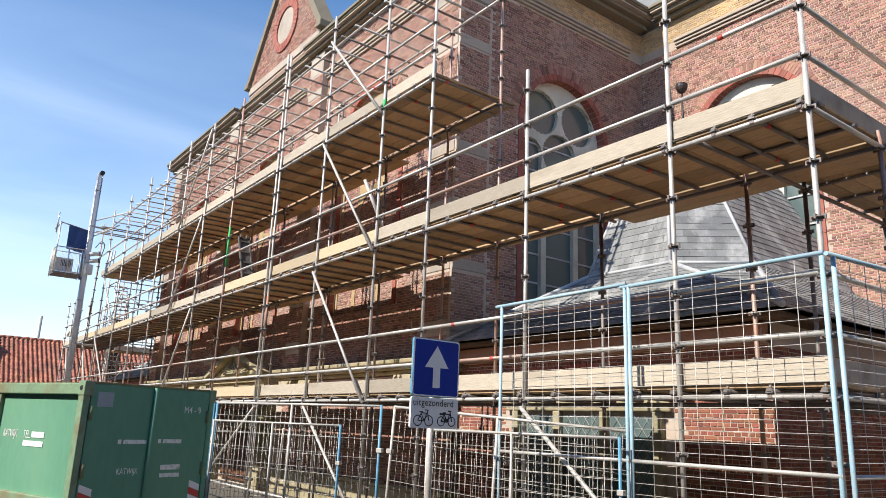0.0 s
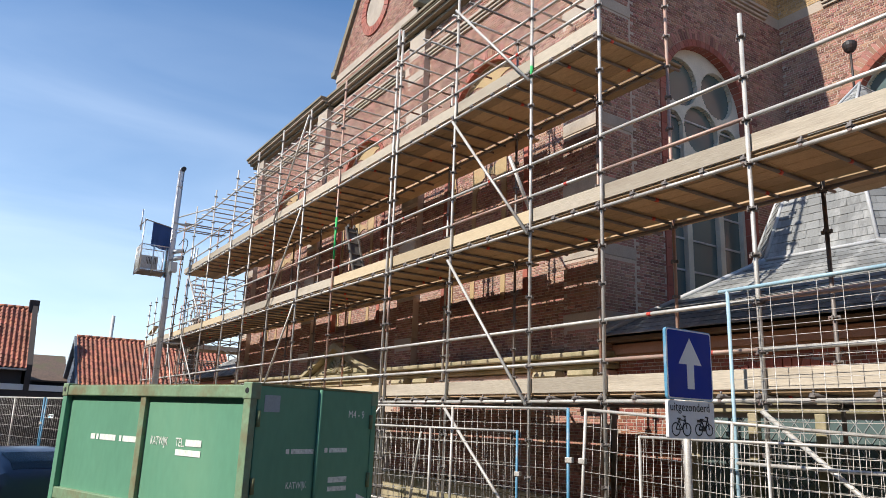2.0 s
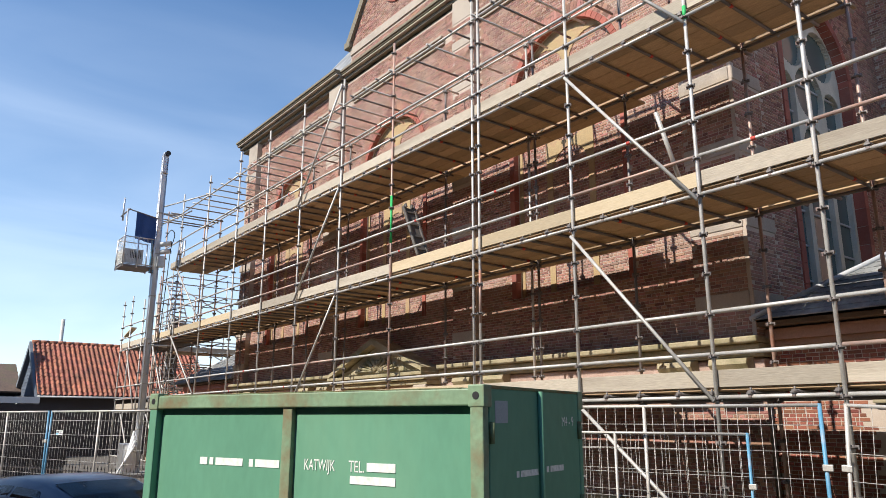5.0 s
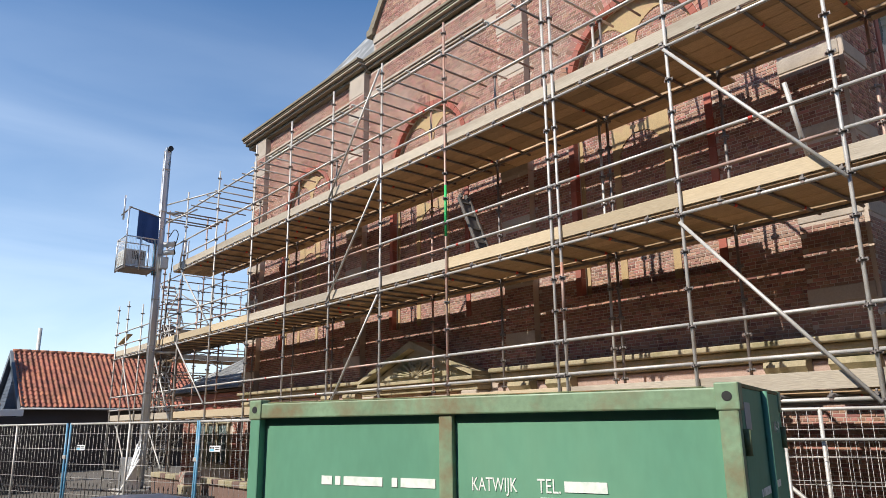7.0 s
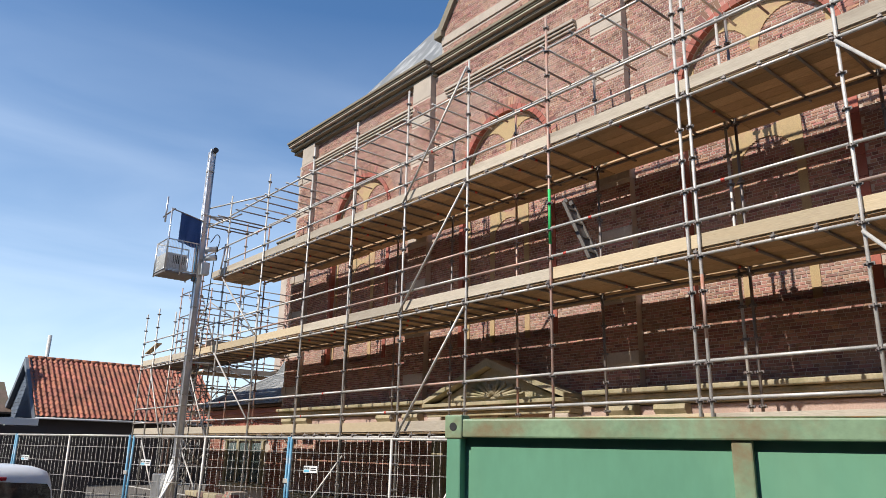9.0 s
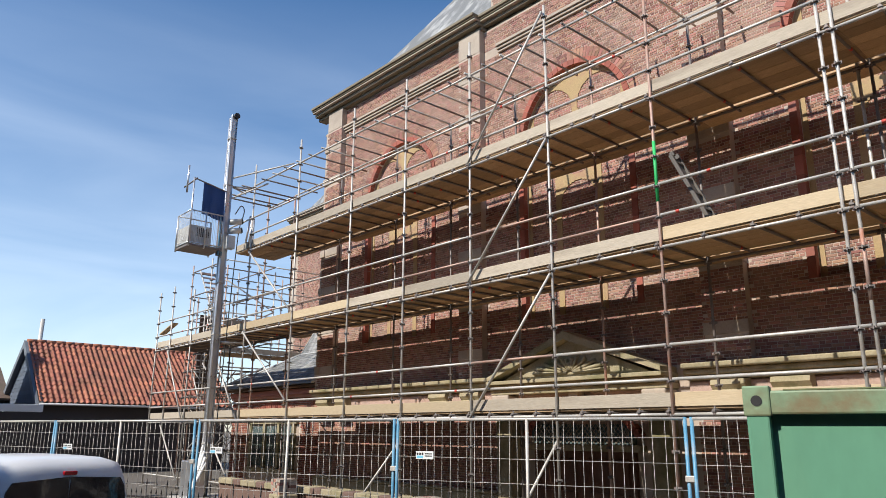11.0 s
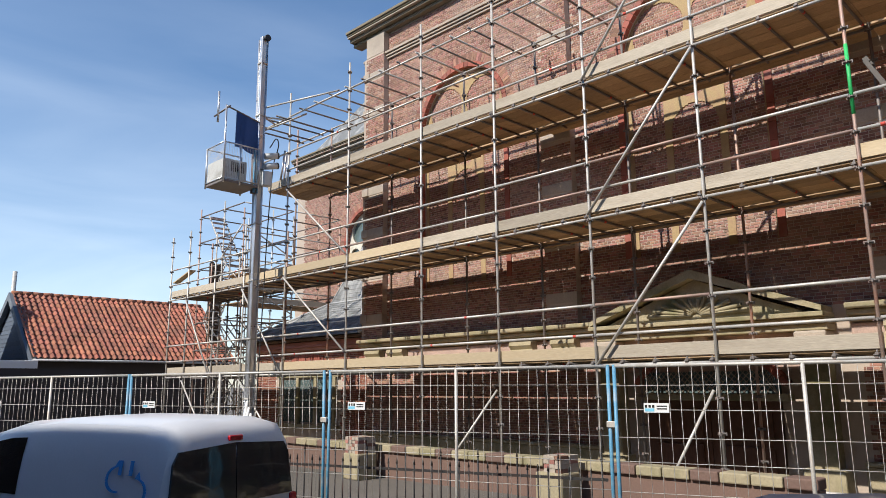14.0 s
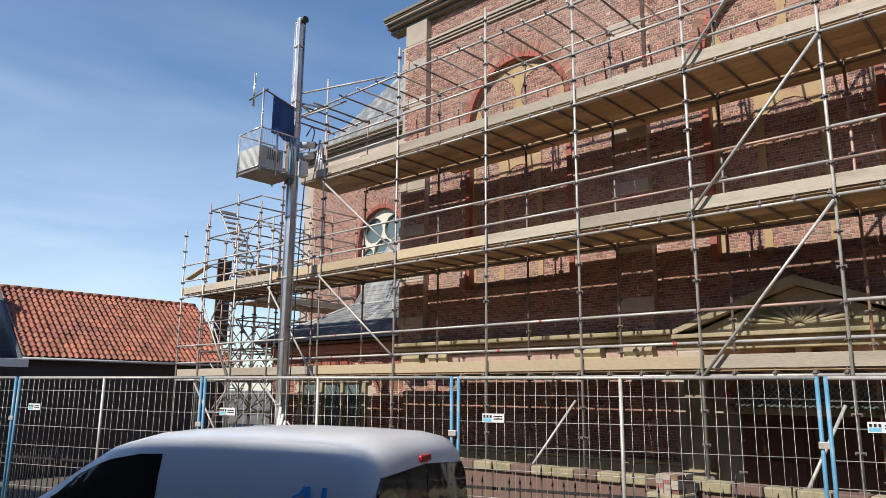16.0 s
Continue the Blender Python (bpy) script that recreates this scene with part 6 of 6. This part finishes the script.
prism(bm, [(51.6, 3.3), (55, 5.0), (58.4, 3.3), (58.4, 3.2), (55, 4.85), (51.6, 3.2)], 1.5, 4.4, m=Matrix(((0, 0, 1, 0), (1, 0, 0, 0), (0, 1, 0, 0), (0, 0, 0, 1))))
part("roof", bm, material("mossy_tiles", (0.13, 0.09, 0.07), 0.9, vary=0.3, scale=3, bump=0.6, bump_scale=12, stain=(0.1, 0.11, 0.05), stain_amount=0.6), shed)
part("eaves_board", boxed(0.5, 45.0, 2.55, 4.35, 45.4, 2.85, bevel=0.01), WHITE_PAINT, shed, "pale eaves board")
tagged(part("flue_pipe", rodded((8.55, 66.3, 0.0), (8.55, 66.3, 9.25), 0.14, 12), STEEL), "grey metal flue pipe behind the orange roof", "flue pipe")
# dark garden wall that closes the churchyard behind the fence
tagged(part("wall_garden", boxed(-14, 38.7, 0, 4.6, 39.0, 2.4), HOUSE_WALL), "dark boundary wall at the end of the yard", "wall", kind="structure")
tagged(part("wall_yard", boxed(-2.2, 33.2, 0, 3.5, 33.4, 2.15), HOUSE_WALL), "dark brown yard wall behind the mesh fence", "wall", kind="structure")

# ---- churchyard: iron railing, low wall, bricks ----
for k in range(5):
    rail = thing("iron_railing", "black wrought-iron railing with spikes", "railing", tuple(base + FD * (3.0 * k + 0.2) + Vector((FD.y, -FD.x, 0)) * 0.6), FYAW, "iron railings")
    for z in (0.15, 0.78):
        part("rail", boxed(0, -0.012, z, 2.96, 0.012, z + 0.03), IRON, rail)
    for j in range(24):
        x = 0.06 + j * 0.122
        bm = bmesh.new()
        rod(bm, (x, 0, 0.02), (x, 0, 0.86 if j % 4 else 0.98), 0.009, 6)
        rod(bm, (x, 0, 0.86 if j % 4 else 0.98), (x, 0, 0.93 if j % 4 else 1.08), 0.014, 6, 0.002)
        part("bar", bm, IRON, rail)
low = thing("low_wall", "low brick wall with pale stone coping blocks", "wall", kind="structure")
part("core", boxed(5.3, 17.5, 0, 5.5, 30.0, 0.5), MORTAR_DARK, low)
for j in range(30):
    part("coping_block", boxed(5.24, 17.5 + j * 0.415, 0.5, 5.56, 17.9 + j * 0.415, 0.64, bevel=0.02), MORTAR_DARK if j % 3 == 0 else STONE, low)
rb = random.Random(21)


def brick_pile(x, y, nx, ny, nz):
    p = thing("brick_stack", "stack of reclaimed bricks on a pale block", "bricks", (x, y, 0), rb.uniform(-8, 8), "brick stacks")
    part("block", boxed(-0.33, -0.37, 0, 0.13, 0.15, 0.5, bevel=0.03), STONE, p)
    for c in range(nz):
        for i in range(nx):
            for j in range(ny):
                part("brick", boxed(-0.3 + i * 0.21, -0.34 + j * 0.115, 0.5 + c * 0.063, -0.1 + i * 0.21, -0.235 + j * 0.115, 0.56 + c * 0.063, m=pose(rb.uniform(-0.01, 0.01), 0, 0)), STONE_PALE if (i + j + c) % 3 else BRICK_ONE, p)


brick_pile(5.0, 26.0, 2, 4, 5)
brick_pile(5.0, 21.2, 2, 3, 4)
# low dark bevelled box under the annex windows
tagged(part("low_dark_box", boxed(7.0, 4.4, 0, 7.7, 9.6, 0.55, bevel=0.08), material("dark_mottled_green", (0.03, 0.045, 0.02), 0.95, vary=0.4, scale=8, bump=0.8, bump_scale=30)), "low dark green box before the annex", "hedge")

# ---- bricks of the walls: one course of stretchers, one of headers ----
COURSE, BL, BH, JOINT = 0.054, 0.172, 0.082, 0.0095


def brick_cells(u0, u1, v0, v1, keep):
    rows = int((v1 - v0) / COURSE)
    for r in range(rows):
        v = v0 + r * COURSE
        L = BL if r % 2 == 0 else BH
        u = u0 + (0.0 if r % 4 < 2 else L * 0.5) - (0.05 if r % 2 else 0.0)
        while u < u1:
            a, b = max(u, u0), min(u + L, u1)
            if b - a > 0.03 and keep((a + b) / 2, v + 0.024):
                yield a, b, v
            u += L + JOINT


def brick_field(name, M, fields, parent, mat, seed, proud=0.006, label="weathered purple-red bricks in pale mortar"):
    """fields: (u0, u1, v0, v1, depth of the plane, keep)."""
    rg = random.Random(seed)
    vs, fs = [], []
    for u0, u1, v0, v1, w, keep in fields:
        for a, b, v in brick_cells(u0, u1, v0, v1, keep):
            p = w + proud + rg.uniform(-0.003, 0.004)
            t = rg.uniform(-0.002, 0.002)
            h = COURSE - JOINT
            k = len(vs)
            for uu, vv, ww in ((a, v + t, w), (b, v + t, w), (b, v + h + t, w), (a, v + h + t, w),
                               (a + 0.003, v + 0.003 + t, p), (b - 0.003, v + 0.003 + t, p), (b - 0.003, v + h - 0.003 + t, p), (a + 0.003, v + h - 0.003 + t, p)):
                vs.append(M @ Vector((uu, vv, ww)))
            fs += [(k + 4, k + 5, k + 6, k + 7), (k, k + 1, k + 5, k + 4), (k + 1, k + 2, k + 6, k + 5), (k + 2, k + 3, k + 7, k + 6), (k + 3, k, k + 4, k + 7)]
    me = bpy.data.meshes.new(name)
    me.from_pydata([tuple(v) for v in vs], [], fs)
    me.materials.append(mat)
    o = new(name, me)
    o.parent = parent
    tagged(o, label, kind="stuff")
    return o


def outside_arches(arches, extra):
    def keep(u, v):
        for uc, r, sill, spring in arches:
            R = r + extra
            if abs(u - uc) < R - (0.12 if v < spring else 0) and sill < v <= spring:
                return False
            if v > spring and math.hypot(u - uc, v - spring) < R:
                return False
        return True
    return keep


def inside_arch(uc, r, sill, spring):
    def keep(u, v):
        return abs(u - uc) < r and (v <= spring or math.hypot(u - uc, v - spring) < r - 0.03)
    return keep


# the stretch of the front that the walk passes nearest: bricks of their own
NEAR = (-16.45, -15.58, 5.0, 6.6)


def in_near(u, v):
    return NEAR[0] <= u <= NEAR[1] and NEAR[2] <= v <= NEAR[3]


front_arches = [(u, ARCH_R, ARCH_SILL, ARCH_SPRING) for u in ARCHES]
ok = outside_arches(front_arches, RING * 0.8)
bays = [(-28.78, -23.42), (-22.65, -17.28), (-16.5, -11.28)]
fields = [(a, b, 3.01, 10.9, 0.0, lambda u, v: ok(u, v) and not in_near(u, v)) for a, b in bays]
fields += [(u - ARCH_R, u + ARCH_R, ARCH_SILL, ARCH_SPRING + ARCH_R, -NICHE, inside_arch(u, ARCH_R, ARCH_SILL, ARCH_SPRING)) for u in ARCHES]
fields += [(-Y1, -22.4, 0.63, 2.2, 0.0, lambda u, v: True), (-17.6, -Y0, 0.63, 2.2, 0.0, lambda u, v: True)]
blocks = (3.45, 4.62, 5.8, 6.98, 8.15, 9.3, 10.4)


def no_block(u, v):
    return not any(b - 0.06 < v < b + 0.22 for b in blocks)


fields += [(a, b, 3.01, TOP - 0.62, PILW, no_block) for a, b in PIL]
brick_field("bricks", FRONT, fields, wall_front, BRICK, 1)
brick_field("gable_bricks", FRONT, [(GU - 2.7, GU + 2.7, GZ, 16.5, 0.05, lambda u, v: abs(u - GU) < 2.57 * (16.5 - v) / (16.5 - 12.85) and abs(u - GU) < 2.56 and math.hypot(u - GU, v - 14.05) > 0.85 and not 12.46 < v < 12.76)], gable, BRICK, 2)
brick_field("frieze_bricks", FRONT, [(-Y1, -Y0, 11.12, TOP, 0.0, lambda u, v: True)], wall_front, BRICK, 3, label="brown-red frieze bricks under the eaves")
brick_field("frieze_bricks", SIDE_S, [(FX, NX, 11.12, TOP, 0.0, lambda u, v: True)], wall_south, YELLOW_BRICK, 4, label="yellow frieze bricks under the eaves")
brick_field("frieze_bricks", NAVE, [(-Y0, 2.0, 11.12, TOP, 0.0, lambda u, v: True)], wall_nave, YELLOW_BRICK, 5, label="yellow frieze bricks under the eaves")
brick_field("bricks", SIDE_S, [(FX + 0.72, NX, 3.3, 10.9, 0.0, outside_arches([TALL], 0.3)), (FX - PILW + 0.004, FX + 0.62, 3.0, TOP - 0.62, 0.04, no_block)], wall_south, BRICK, 6)
brick_field("bricks", NAVE, [(-Y0, 1.0, 3.5, 10.9, 0.0, outside_arches([NWIN], 0.3))], wall_nave, BRICK, 7)
brick_field("bricks", NAVE, [(-41.2, -Y1, 3.5, 10.9, 0.0, outside_arches([FWIN], 0.3))], wall_nave_far, BRICK, 8)
brick_field("bricks", SIDE_N, [(-NX, -FX - 0.72, 3.3, 10.9, 0.0, lambda u, v: True), (-FX - 0.62, -FX + PILW - 0.004, 3.0, TOP - 0.62, 0.04, no_block)], wall_north, BRICK, 9)
for a, flip in ANNEXES:
    Mx = wall_frame((8.2, 0, 0), (0, -1, 0))
    c = -7.45 if not flip else -32.55
    lo, hi = (-Y0, -4.5) if not flip else (-35.5, -Y1)

    def keep(u, v, c=c):
        return not (abs(u - c) < 1.62 and v < 2.22) and not (abs(u - c) < 1.75 and 2.0 < math.hypot(u - c, v - 0.45) < 2.32 and v > 1.75)
    brick_field("bricks", Mx, [(lo, hi, 0.1, 2.86, 0.0, keep)], a, BRICK_RED, 10, label="warm red bricks")
Mx = wall_frame((0, 4.5, 0), (1, 0, 0))
brick_field("bricks", Mx, [(8.2, NX, 0.1, 2.9, 0.0, lambda u, v: True)], ANNEXES[0][0], BRICK_RED, 12, label="warm red bricks")

single = {}
rs = random.Random(4)
for a, b, v in brick_cells(-16.5, -11.28, 3.01, 10.9, lambda u, v: ok(u, v) and in_near(u, v)):
    L = round(b - a, 3)
    if L not in single:
        h = COURSE - JOINT
        me = bpy.data.meshes.new("brick")
        me.from_pydata([(0, 0, 0), (L, 0, 0), (L, h, 0), (0, h, 0), (0.003, 0.003, 0.006), (L - 0.003, 0.003, 0.006), (L - 0.003, h - 0.003, 0.006), (0.003, h - 0.003, 0.006)], [],
                       [(4, 5, 6, 7), (0, 1, 5, 4), (1, 2, 6, 5), (2, 3, 7, 6), (3, 0, 4, 7)])
        me.materials.append(BRICK_ONE)
        single[L] = me
    o = new("brick", single[L])
    o.parent = wall_front
    o.matrix_basis = FRONT @ Matrix.Translation((a, v, rs.uniform(-0.002, 0.004)))
